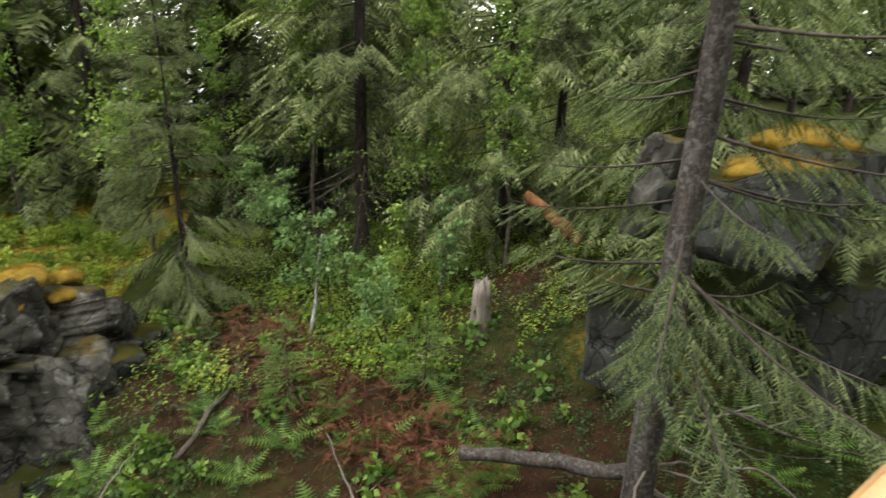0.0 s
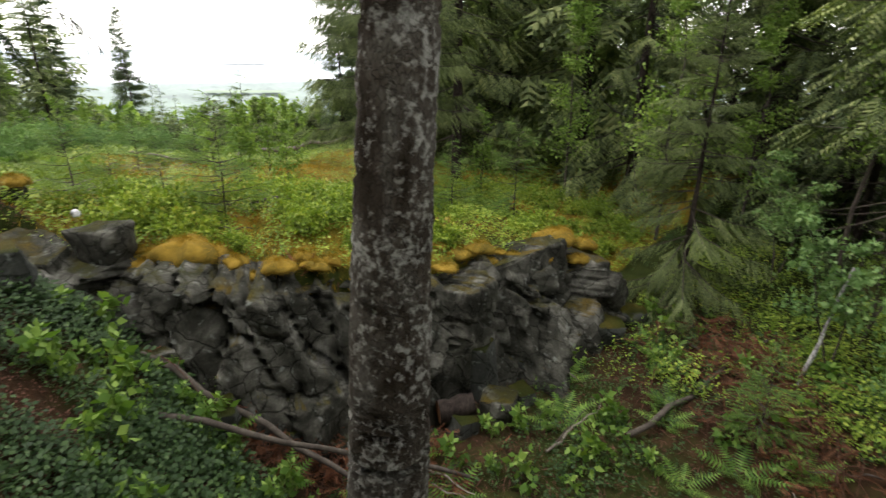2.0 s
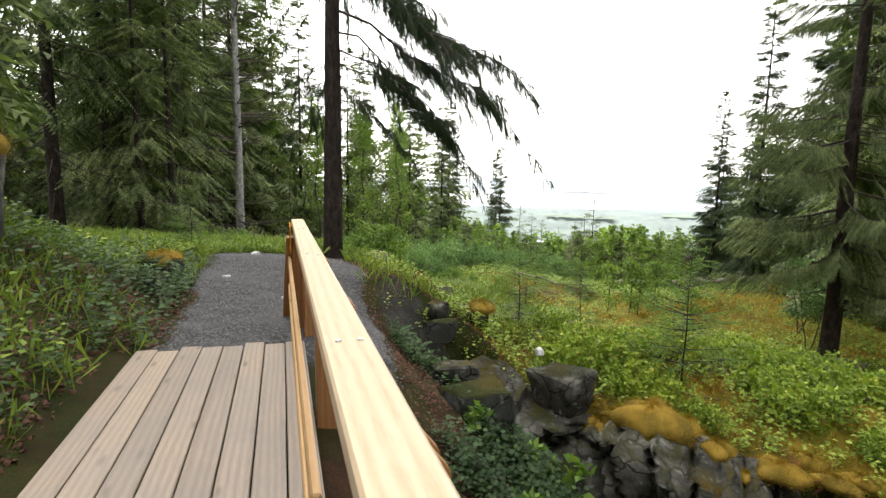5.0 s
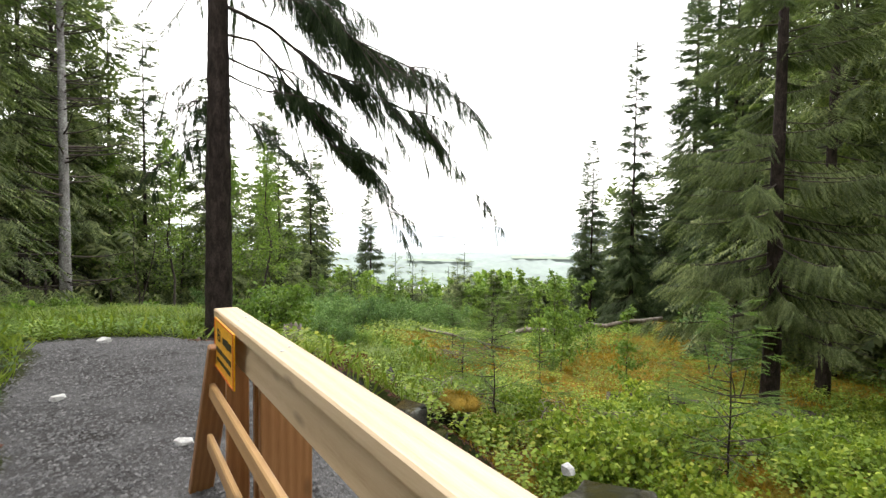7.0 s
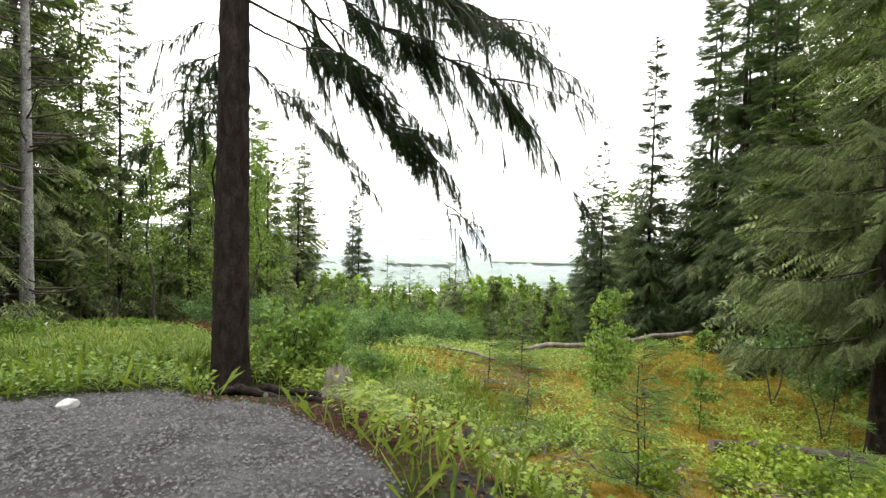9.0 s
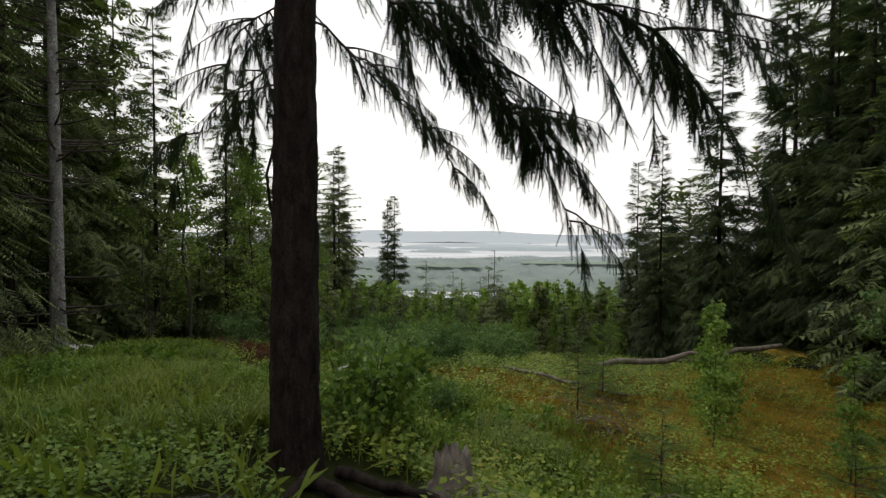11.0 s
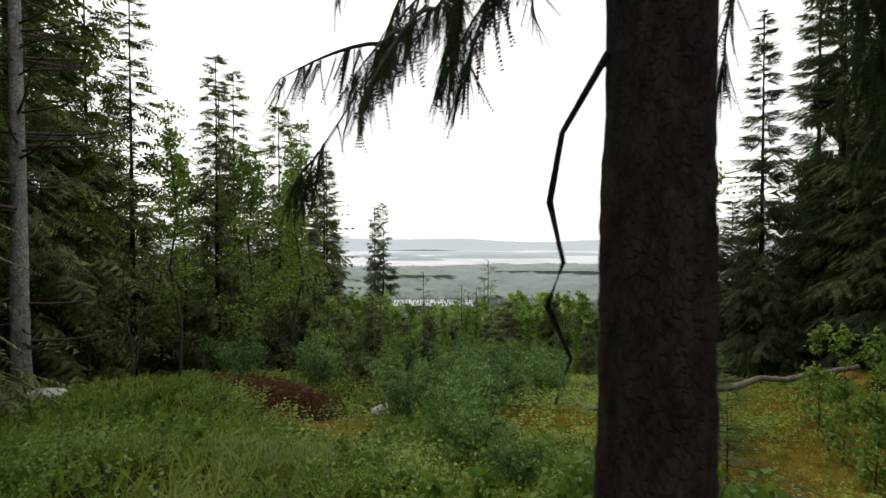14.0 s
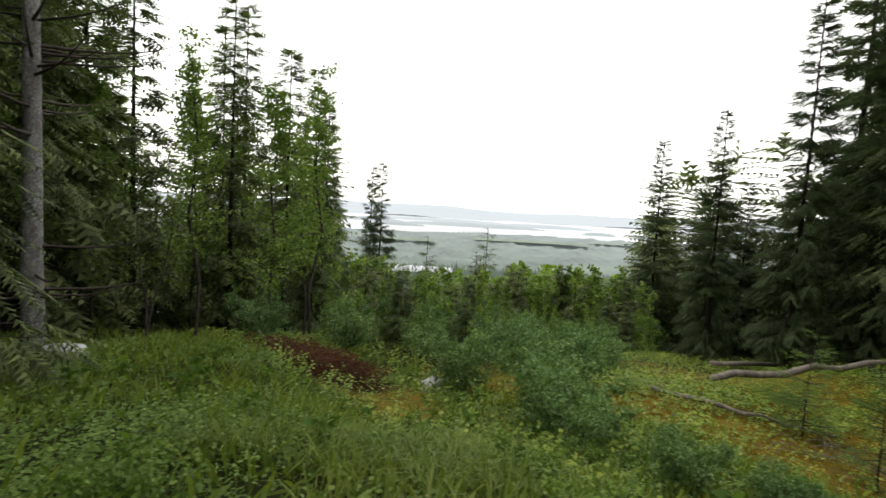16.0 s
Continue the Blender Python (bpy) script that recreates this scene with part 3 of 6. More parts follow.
def far_sheet(name, label, category, d0, d1, l0, l1, zf, mat, step=40.0):
    a, b = np.meshgrid(np.arange(d0, d1 + 1, step), np.arange(l0, l1 + 1, step), indexing="ij")
    P = a[..., None] * D + b[..., None] * N
    V = np.concatenate([P, zf(a, b)[..., None]], -1).reshape(-1, 3)
    k = np.arange(a.size).reshape(a.shape)
    F_ = np.stack([k[:-1, :-1], k[1:, :-1], k[1:, 1:], k[:-1, 1:]], -1).reshape(-1, 4)
    return tagged(new(name, mesh_np(name, V, F_, mat, True)), label, category, kind="structure")


def ragged(a, b):
    return 3.5 * np.sin(a * 0.31 + b * 0.17) + 3.0 * np.sin(b * 0.23 - a * 0.11) + 2.5 * np.sin(a * 0.71 + b * 0.53)


far_sheet("backdrop_plain", "wooded plain with painted haze far below the hill", "backdrop", 260, 1680, -1500, 1500, lambda a, b: -80 + 6 * np.sin(a * 0.006 + b * 0.003) + ragged(a, b) - 14 * smooth01(1560, 1680, a + 60 * np.sin(b * 0.011)), HAZE, 14)
far_sheet("water", "pale grey lake with haze painted into its colour", "lake", 1400, 4100, -3000, 3000, lambda a, b: -86 + 0 * a, LAKE, 300)
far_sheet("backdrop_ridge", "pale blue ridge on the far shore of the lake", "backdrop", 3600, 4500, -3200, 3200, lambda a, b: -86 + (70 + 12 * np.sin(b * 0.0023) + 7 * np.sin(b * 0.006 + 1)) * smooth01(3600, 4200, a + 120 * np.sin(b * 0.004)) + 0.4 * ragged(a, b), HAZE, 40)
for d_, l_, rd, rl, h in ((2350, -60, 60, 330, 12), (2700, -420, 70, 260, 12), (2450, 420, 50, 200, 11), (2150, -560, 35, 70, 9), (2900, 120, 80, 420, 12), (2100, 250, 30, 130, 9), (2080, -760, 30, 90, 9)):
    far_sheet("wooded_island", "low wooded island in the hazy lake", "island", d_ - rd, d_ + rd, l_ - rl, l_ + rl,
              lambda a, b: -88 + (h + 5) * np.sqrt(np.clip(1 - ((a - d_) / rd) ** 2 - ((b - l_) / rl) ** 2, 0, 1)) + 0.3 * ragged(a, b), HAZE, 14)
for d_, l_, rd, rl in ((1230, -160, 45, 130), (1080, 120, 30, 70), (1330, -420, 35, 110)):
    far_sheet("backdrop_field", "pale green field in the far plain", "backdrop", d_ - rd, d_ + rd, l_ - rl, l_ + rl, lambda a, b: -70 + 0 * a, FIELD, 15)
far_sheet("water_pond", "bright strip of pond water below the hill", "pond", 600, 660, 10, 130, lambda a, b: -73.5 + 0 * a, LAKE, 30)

# ---- trees ----
def spray(n=6, w=0.2, base=0.11):
    """A flat spruce twig, one long, with pointed side shoots. Triangles."""
    V = [(-0.018, 0, 0), (0.018, 0, 0), (0, 1.0, -0.05)]
    F_ = [(0, 1, 2)]
    for i in range(n):
        y = 0.08 + 0.8 * i / n
        for sgn in (-1, 1):
            ln = w * (1.15 - 0.75 * i / n)
            o = len(V)
            V += [(0, y, 0), (0, y + base, 0.01), (sgn * ln, y + ln * 0.95, -0.04)]
            F_.append((o, o + 1, o + 2))
    return np.array(V, float), np.array(F_)


SPRAY, SPRAY_F = spray()
SPRAY_LONG, SPRAY_LONG_F = spray(9, 0.15, 0.06)
SPRAY_FINE, SPRAY_FINE_F = spray(15, 0.085, 0.03)
SPRAY_FAR, SPRAY_FAR_F = spray(4, 0.3, 0.15)


def trunk_mesh(name, h, r, mat, lean=(0, 0), flare=1.35, sides=14, rings=22, tip=0.03, wobble=0.02, seed=0, craggy=0.0):
    t = np.linspace(0, 1, rings) ** 1.5
    z = t * h
    g = np.random.default_rng(seed)
    line = np.stack([lean[0] * t * h + wobble * np.cumsum(g.normal(0, 0.35, rings)), lean[1] * t * h + wobble * np.cumsum(g.normal(0, 0.35, rings)), z - 0.25], -1)
    line -= line[0] * (1, 1, 0)
    rad = np.maximum(tip, r * (1 - 0.93 * t ** 0.9)) * (1 + (flare - 1) * np.exp(-z / 0.22))
    V, F_ = tubes(line[None], rad[None], sides)
    a = np.arctan2(V[:, 1], V[:, 0])
    k = np.repeat(np.exp(-z / 0.3), sides)
    bulge = 1 + 0.18 * k * np.sin(a * 4 + seed) + 0.025 * np.sin(a * 7 + V[:, 2] * 3)
    if craggy:
        bulge = bulge + craggy * (wob(a * 5, V[:, 2] * 7, 1.0, 1) + 0.7 * wob(a * 13, V[:, 2] * 16, 1.0, 2) + 0.5 * g.normal(0, 1, len(a)))
    c = np.repeat(line, sides, 0)
    V = c + (V - c) * bulge[:, None]
    return mesh_np(name, V, F_, mat, True)


def spruce_parts(h, seed, r=None, low=0.06, spread=0.2, per_m=7.0, twigs=14, droop=0.45, template="mid", skirt=0.0, fresh=False, bare=0.0, lean=(0, 0), bark_m=None, twig_len=1.0, clear=None, needle_m=None, craggy=0.0, arch=False, stout=0.65, reach=None, boughs=()):
    """Meshes of one spruce: trunk, limbs, needles, and the dead lower limbs."""
    g = np.random.default_rng(seed)
    r = r or 0.0075 * h + 0.03
    nb = int(h * per_m)
    z0 = np.sort(g.uniform(low * h, 0.985 * h, nb))
    u = 1 - z0 / h
    L = spread * h * (0.06 + u ** 0.75) * g.uniform(0.65, 1.15, nb)
    L *= smooth01(-0.02, 0.12, (z0 - low * h) / h + 0.06)
    az = g.uniform(0, 2 * np.pi, nb)
    if reach:
        az = np.where(g.random(nb) < 0.4, g.normal(reach[0], 0.55, nb), az)
    if clear:
        ok = (np.sin(az - clear[0]) < clear[1]) | (z0 > clear[2])
        z0, u, L, az = z0[ok], u[ok], L[ok], az[ok]
        nb = len(z0)
    if reach:
        L *= 1 + reach[1] * np.clip(np.cos(az - reach[0]), 0, 1) ** 2
    if boughs:
        B = np.array(boughs)
        z0, L, az = np.concatenate([z0, B[:, 1]]), np.concatenate([L, B[:, 2]]), np.concatenate([az, np.radians(B[:, 0])])
        u = 1 - z0 / h
        nb = len(z0)
    k = 7
    t = np.linspace(0, 1, k)
    out_ = np.stack([np.cos(az), np.sin(az)], -1)
    slope = 0.25 * (1 - u) * 1.6 - droop * u
    ln = np.zeros((nb, k, 3))
    ln[..., :2] = out_[:, None] * (L[:, None] * t)[..., None]
    ln[..., 2] = z0[:, None] + L[:, None] * (slope[:, None] * t * 1.25 + 0.22 * u[:, None] * t ** 3)
    if arch:
        ln[..., 2] = z0[:, None] + L[:, None] * (0.12 * t - (0.12 + droop * u[:, None] * g.uniform(0.6, 1.25, (nb, 1))) * t ** 1.35)
        wv = g.normal(0, 1, (nb, 2, 1)) * L[:, None, None] * 0.05 * np.sin(np.stack([t * 5.0, t * 8.0]))[None]
        ln[..., 0] -= out_[:, None, 1] * wv.sum(1)
        ln[..., 1] += out_[:, None, 0] * wv.sum(1)
    if boughs:
        kb = len(B)
        sag = B[:, 1:2] + 0.1 * B[:, 2:3] * t - (B[:, 3:4] + 0.1 * B[:, 2:3]) * t ** 1.5
        ln[-kb:, :, 2] = sag + 0.045 * B[:, 2:3] * np.sin(t * 9.0 + B[:, 0:1])
        nsd = np.maximum(4, (6.5 * B[:, 2]).astype(int))
        src = np.repeat(np.arange(nb - kb, nb), nsd)
        ts = g.uniform(0.22, 0.97, len(src))
        fs = ts * (k - 1)
        js = np.minimum(fs.astype(int), k - 2)
        root = ln[src, js] * (1 - (fs - js))[:, None] + ln[src, js + 1] * (fs - js)[:, None]
        Ls = (0.22 + 0.42 * np.minimum(L[src], 2.6) * (1.25 - 0.8 * ts)) * g.uniform(0.6, 1.2, len(src)) * 0.75
        azs = az[src] + g.choice([-1, 1], len(src)) * g.uniform(0.3, 1.15, len(src))
        sub = np.zeros((len(src), k, 3))
        sub[..., 0] = root[:, :1] + np.cos(azs)[:, None] * Ls[:, None] * t
        sub[..., 1] = root[:, 1:2] + np.sin(azs)[:, None] * Ls[:, None] * t
        sub[..., 2] = root[:, 2:] + Ls[:, None] * (0.1 * t - g.uniform(0.35, 1.2, (len(src), 1)) * t ** 1.4)
        ln = np.concatenate([ln, sub])
        L, az = np.concatenate([L, 2.2 * Ls]), np.concatenate([az, azs])
        z0, u = np.concatenate([z0, z0[src]]), np.concatenate([u, u[src]])
        nb = len(z0)
        kb += len(src)
    ln[..., 0] += lean[0] * z0[:, None]
    ln[..., 1] += lean[1] * z0[:, None]
    rad = stout * (0.006 + 0.012 * L[:, None]) * (1 - 0.85 * t)
    dead = z0 < (low + bare) * h
    if boughs:
        dead[-kb:] = False
    limb = tubes(ln, rad, 4) if template != "far" else tubes(ln[:, ::3], rad[:, ::3], 3)
    live = np.where(~dead)[0]
    m = np.maximum(3 if template == "fine" else 6, (twigs * (0.3 + 0.7 * L / L.max())).astype(int))[live]
    bi = np.repeat(live, m)
    tt = g.uniform(0.12, 1.0, len(bi)) ** 0.8
    f = tt * (k - 1)
    i0 = np.minimum(f.astype(int), k - 2)
    fr = (f - i0)[:, None]
    pos = ln[bi, i0] * (1 - fr) + ln[bi, i0 + 1] * fr
    along = ln[bi, i0 + 1] - ln[bi, i0]
    along /= np.linalg.norm(along, axis=1, keepdims=True)
    side = np.stack([-along[:, 1], along[:, 0], 0 * tt], -1) * g.choice([-1, 1], len(bi))[:, None]
    ub = u[bi]
    hang = 0.15 + skirt * ub[:, None] + g.uniform(0, 0.35, (len(bi), 1))
    d = along * g.uniform(0.5, 1.1, (len(bi), 1)) + side * g.uniform(0.25, 0.9, (len(bi), 1)) - np.array([0, 0, 1.0]) * hang
    d += g.normal(0, 0.1 if skirt < 1 else 0.55, d.shape)
    size = twig_len * ((0.14 if template == "fine" else 0.24) + (0.32 if template == "fine" else 0.27) * L[bi] * (1.1 - 0.55 * tt)) * g.uniform(0.7, 1.25, len(bi))
    size = np.clip(size, 0.08, 1.2)
    tv, tf = {"fine": (SPRAY_FINE, SPRAY_FINE_F), "near": (SPRAY_LONG, SPRAY_LONG_F), "mid": (SPRAY, SPRAY_F), "far": (SPRAY_FAR, SPRAY_FAR_F)}[template]
    tr = np.zeros((1, 3))
    needles = strew(tv, tf, pos, rot_frames(d, g.normal(0, 0.3 if skirt < 1 else 0.6, len(bi))), size)
    # top shoot
    nm = "fresh" if fresh else "dark"
    me_t = trunk_mesh("trunk", h, r, bark_m or BARK_SPRUCE, lean, seed=seed, sides=44 if craggy else 12 if template != "far" else 6, rings=260 if craggy else 18 if template != "far" else 8, tip=min(0.03, 0.25 * r), wobble=0.004 if craggy else 0.02, craggy=craggy)
    me_l = mesh_np("limb_wood", *limb, TWIG)
    me_n = mesh_np("foliage", *needles, needle_m or (G_SPRUCE_FRESH if fresh else G_SPRUCE))
    return me_t, me_l, me_n


def assemble(name, label, category, meshes, m, group=""):
    ob = thing(name, label, category, group)
    for me in meshes:
        part_me(me.name.split(".")[0], me, ob)
    ob.matrix_world = m
    return ob


def on_land(x, y, rz=0.0, sink=0.0, s=1.0):
    return Matrix.Translation((x, y, land1(x, y) - sink)) @ Matrix.Rotation(rz, 4, "Z") @ Matrix.Scale(s, 4)

FAR_SPRUCES = [spruce_parts(h, 100 + i, low=lo, spread=sp, per_m=pm, twigs=tw, template="far", skirt=0.6, twig_len=2.2, droop=0.55) for i, (h, lo, sp, tw, pm) in enumerate(((14, 0.03, 0.16, 12, 11), (18, 0.06, 0.13, 12, 10), (11, 0.02, 0.2, 11, 12), (20, 0.12, 0.1, 11, 7), (8, 0.02, 0.2, 8, 8)))]
MID_SPRUCES = [spruce_parts(h, 200 + i, low=lo, spread=sp, per_m=7.5, twigs=19, template="near", skirt=0.6, bare=ba, twig_len=1.6) for i, (h, lo, sp, ba) in enumerate(((16, 0.03, 0.16, 0.0), (19, 0.06, 0.13, 0.1), (13, 0.02, 0.18, 0.0)))]
SLIM_SPRUCES = [spruce_parts(16, 301 + i, low=lo, spread=sp, per_m=14, twigs=44, template="near", skirt=0.7, twig_len=1.25, droop=0.5, needle_m=G_SPRUCE_SLIM, bare=0.02) for i, (lo, sp) in enumerate(((0.05, 0.12), (0.1, 0.1)))]
made = {}
FAR_H, MID_H = (14, 18, 11, 20, 8), (16, 19, 13)


def room(x, y):
    """Height that a tree may have where the view over the lake stays open."""
    d = math.hypot(x + 13.4, y + 1.6)
    b = bearing(x, y, -13.4, -1.6)
    if d < 9 or not 20 < b < 88:
        return 99.0
    e = np.interp(b, [22, 26, 29, 36, 39, 62, 65, 68, 74, 80, 86], [50, 20, 9, 6, 0, 0, 7, 11.5, 15, 20, 60])
    return 1.5 + d * math.tan(radians(float(e))) - land1(x, y)


def plant(pool, i, x, y, rz, s, label, group):
    key = (id(pool), i)
    if key not in made:
        made[key] = assemble("spruce_tree", label, "spruce", pool[i], on_land(x, y, rz, 0.1), group)
        made[key].scale = (s, s, s)
        return made[key]
    ob = copy_thing(made[key], on_land(x, y, rz, 0.1))
    ob.scale = (s, s, s)
    return tagged(ob, label)


def bearing(x, y, x0, y0):
    return math.degrees(math.atan2(-(x - x0), y - y0))


# the low boughs of the path spruce: bearing, height on the trunk, reach, drop
LOW_BOUGHS = ((82, 4.5, 3.0, 3.0), (64, 4.8, 4.1, 2.8), (63, 5.3, 4.0, 2.2), (79, 4.3, 2.5, 1.9), (76, 3.6, 0.95, 0.8), (70, 3.5, 1.4, 1.3),
              (-103, 3.9, 0.85, 0.35), (-110, 3.1, 0.85, 0.55), (-142, 3.3, 1.3, 1.0), (178, 4.0, 1.4, 1.0), (-160, 3.8, 1.4, 1.0), (95, 5.8, 3.0, 1.9),
              (48, 5.6, 2.8, 1.9), (72, 4.0, 1.9, 1.2))
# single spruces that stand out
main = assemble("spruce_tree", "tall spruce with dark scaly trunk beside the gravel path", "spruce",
                spruce_parts(17, 11, r=0.2, low=0.3, spread=0.17, per_m=7.5, twigs=74, template="fine", droop=0.75, arch=True, stout=0.55, needle_m=G_SPRUCE_BACKLIT, craggy=0.035, skirt=2.4, bare=0.0, twig_len=0.5, clear=(3.3, 0.45, 8.0), boughs=LOW_BOUGHS), on_land(-13.44, -0.03, 0.0, 0.05))
assemble("spruce_tree", "dense spruce standing on the mossy rock ledge", "spruce",
         spruce_parts(16, 12, r=0.19, low=0.11, spread=0.15, per_m=11, twigs=120, template="fine", twig_len=0.9, droop=0.42, skirt=0.8, bare=0.03), on_land(-10.86, 10.15, 0, 0.05))
assemble("spruce_tree", "slender young spruce at the foot of the rock wall", "spruce",
         spruce_parts(6.0, 13, r=0.075, low=0.09, spread=0.26, per_m=16, twigs=60, template="fine", twig_len=1.0, droop=0.6, skirt=0.7), on_land(-2.9, 10.2, 0, 0.05))
assemble("spruce_tree", "spruce with dead lower branches leaning over the gully", "spruce",
         spruce_parts(13, 14, r=0.16, low=0.13, spread=0.17, per_m=8, twigs=60, template="fine", twig_len=0.75, droop=0.5, skirt=0.6, bare=0.075, clear=(1.55, 0.35, 3.2), bark_m=BARK_GREYBROWN), on_land(2.57, 3.52, 1.0, 0.05))
assemble("spruce_tree", "grey-barked spruce with bare dead lower branches", "spruce",
         spruce_parts(20, 15, r=0.2, low=0.04, spread=0.125, per_m=9, twigs=16, template="mid", droop=0.1, skirt=0.3, bare=0.45, stout=1.1, bark_m=BARK_GREY), on_land(-27.0, -2.72, 0, 0.05))
for x, y, top, i in ((-35.9, 31.0, 6.9, 0), (-27.5, 22.6, 6.75, 0), (-23.4, 21.2, 10.9, 1), (-23.4, 26.2, 15.5, 1), (-21.3, 22.8, 13.5, 0), (-19.0, 21.0, 12.0, 0), (-17.3, 19.6, 13.5, 1), (-21.2, 27.5, 16.0, 0), (-55.4, 15.3, 9.25, 1), (-59.7, 22.7, 5.4, 0), (-64.0, 24.0, 5.2, 1), (-31, 33, 4.2, 0)):
    plant(SLIM_SPRUCES, i, x, y, x * 3.1, (top - land1(x, y)) / 16, "pointed dark spruce on the slope above the lake", "slope spruces")
for x, y, top, i in ((-28, 41, 23.0, 1), (-25, 42, 25.0, 1), (-22.5, 38, 21.0, 1), (-20, 41, 24.0, 0), (-26.5, 35, 6.0, 0)):
    plant(FAR_SPRUCES, i, x, y, x * 3.1, (top - land1(x, y)) / FAR_H[i], "tall spruce in the wood", "wood spruces")
for x, y, top in ((-54.2, 31.5, -0.2), (-36.0, 15.3, -0.7), (-37.6, 16.9, -1.3), (-49.5, 26.5, -2.4), (-51, 28.5, -2.0), (-46, 19, -0.6)):
    plant(MID_SPRUCES, 2, x, y, x * 3.1, (top - land1(x, y)) / 13, "slim dark spruce on the slope above the lake", "slope spruces")
# spruces at x > -3, y < 0 are out of view, added to shade the gully
for x, y, s, i in ((-6.1, 15.5, 1, 0), (0.5, 12.5, 1.0, 1), (3.5, 11, 0.9, 0), (6, 8.5, 1, 2), (-1, 16, 1.1, 0), (7.5, 5.0, 1.0, 0), (-27, -5.0, 1.1, 1), (-24, -6.8, 1.0, 0), (-30, -4.2, 1.0, 1), (-28.5, -7.5, 1.15, 0), (-32.5, -3.4, 1.0, 1), (-22, -5.4, 0.9, 2), (4.8, -4.2, 1, 0), (1.2, -5.0, 1, 1), (-2.6, -5.2, 0.95, 0), (7.2, -0.8, 1, 2), (-19.6, 22, 1.1, 1), (-17.5, 21.5, 1.1, 0)):
    plant(MID_SPRUCES, i, x, y, x * 2.3, s, "dark spruce in the dense wood", "wood spruces")
# the woods on both sides
g = np.random.default_rng(5)
spots = []
for _ in range(14000):
    x, y = g.uniform(-75, 35), g.uniform(-40, 60)
    b1, b2 = bearing(x, y, -13, -1.5), bearing(x, y, -2, 0)
    left = x < -19 and 68 < b1 < 140
    back = y < -5.2 and x > -26
    right = y > 12 and b1 < 38 and b2 < 47 and not (x < -20 and b1 > 36)
    b3 = bearing(x, y, -7.4, -1.3)
    if 24 < b3 < 62 and math.hypot(x + 7.4, y + 1.3) < 42:
        continue
    east = x > 9 and y > -6
    if not (left or back or right or east):
        continue
    if left and x > -33 and y > -4.5:
        continue
    dcam0 = math.hypot(x + 3, y)
    seen = -54 < b2 < 118 or 10 < b1 < 108
    if not seen and (g.random() < 0.85 or dcam0 > 22):
        continue
    dcam = min(math.hypot(x, y), math.hypot(x + 13, y + 1))
    if dcam > 70 or any((x - a) ** 2 + (y - b) ** 2 < (2.5 if dcam < 30 else 2.7) ** 2 for a, b in spots):
        continue
    spots.append((x, y))
    if len(spots) >= 290:
        break
far_spots = []
for k, (x, y) in enumerate(spots):
    dc = min(math.hypot(x, y), math.hypot(x + 13, y + 1))
    s = g.uniform(0.75, 1.2)
    rm = room(x, y)
    if rm < 4 or (y > 12 and x > -14 and k % 2 == 0):
        continue
    s = min(s, rm / (MID_H[k % 3] if dc < 17 else FAR_H[k % 4]))
    if dc > 40 or (y < -6 and x > -6):
        far_spots.append((x, y, 16 * s))
        continue
    if y < -5 and x > -16 or x > 14:
        plant(FAR_SPRUCES, k % 4, x, y, g.uniform(0, 6), s, "spruce in the wood", "wood spruces")
    elif dc < 17:
        plant(MID_SPRUCES, k % 3, x, y, g.uniform(0, 6), s, "dark spruce in the dense wood", "wood spruces")
    else:
        plant(FAR_SPRUCES, k % 4, x, y, g.uniform(0, 6), s, "spruce in the wood", "wood spruces")

# the spotted trunk beside the walkway
spotted = assemble("aspen_tree", "grey-brown trunk with pale lichen spots beside the walkway", "tree",
                   [trunk_mesh("trunk", 12, 0.325, BARK_ASPEN, (0.04, 0.022), 1.1, 40, 160, 0.04, 0.006, 3, 0.02)], on_land(-2.29, 1.585, 0, 0.3))

# ---- walkway ----
def board(L, w, h, bevel=0.006):
    bm = bmesh.new()
    bmesh.ops.create_cube(bm, size=1)
    bmesh.ops.scale(bm, vec=(L, w, h), verts=bm.verts)
    bmesh.ops.bevel(bm, geom=bm.edges[:], offset=bevel, segments=1, affect="EDGES")
    return bm


deck = thing("walkway", "weathered plank walkway over the gully", "walkway")
for i in range(-9, 8):
    y = -0.92 - i * 0.155
    x0 = -6.92 + 0.04 * math.sin(i * 2.3)
    if i < 0:
        x0 = -2.45 + (y + 0.86) / 0.37 - 0.25
    ob = part("plank", board(3.2 - x0, 0.147, 0.04), DECKWOOD, deck)
    ob.location = ((x0 + 3.2) / 2, y, 0.06)
rail_thing = thing("railing", "new sawn timber railing with a flat handrail", "railing")


def beam(name, a, b, w, h, mat, parent, label="", roll=0.0):
    a, b = Vector(a), Vector(b)
    ob = part(name, board((b - a).length, w, h), mat, parent, label)
    ob.matrix_world = Matrix.Translation((a + b) / 2) @ (b - a).to_track_quat("X", "Z").to_matrix().to_4x4() @ Matrix.Rotation(roll, 4, "X")
    return ob


RZ = 1.07
beam("handrail", (-2.40, -0.858, RZ - 0.024), (-7.88, -0.862, RZ - 0.094), 0.114, 0.048, RAILPALE, rail_thing)
BEND = Vector((-1.0, -0.395, 0.0))
FAR_END = Vector((1.6, 0.72, 0.0))
beam("handrail", (-2.40, -0.852, RZ - 0.022), BEND + Vector((0.02, 0.0066, RZ - 0.022)), 0.118, 0.05, RAILWOOD, rail_thing)
beam("handrail", BEND + Vector((0, 0, RZ - 0.0225)), FAR_END + Vector((0, 0, RZ - 0.0225)), 0.118, 0.049, RAILWOOD, rail_thing)
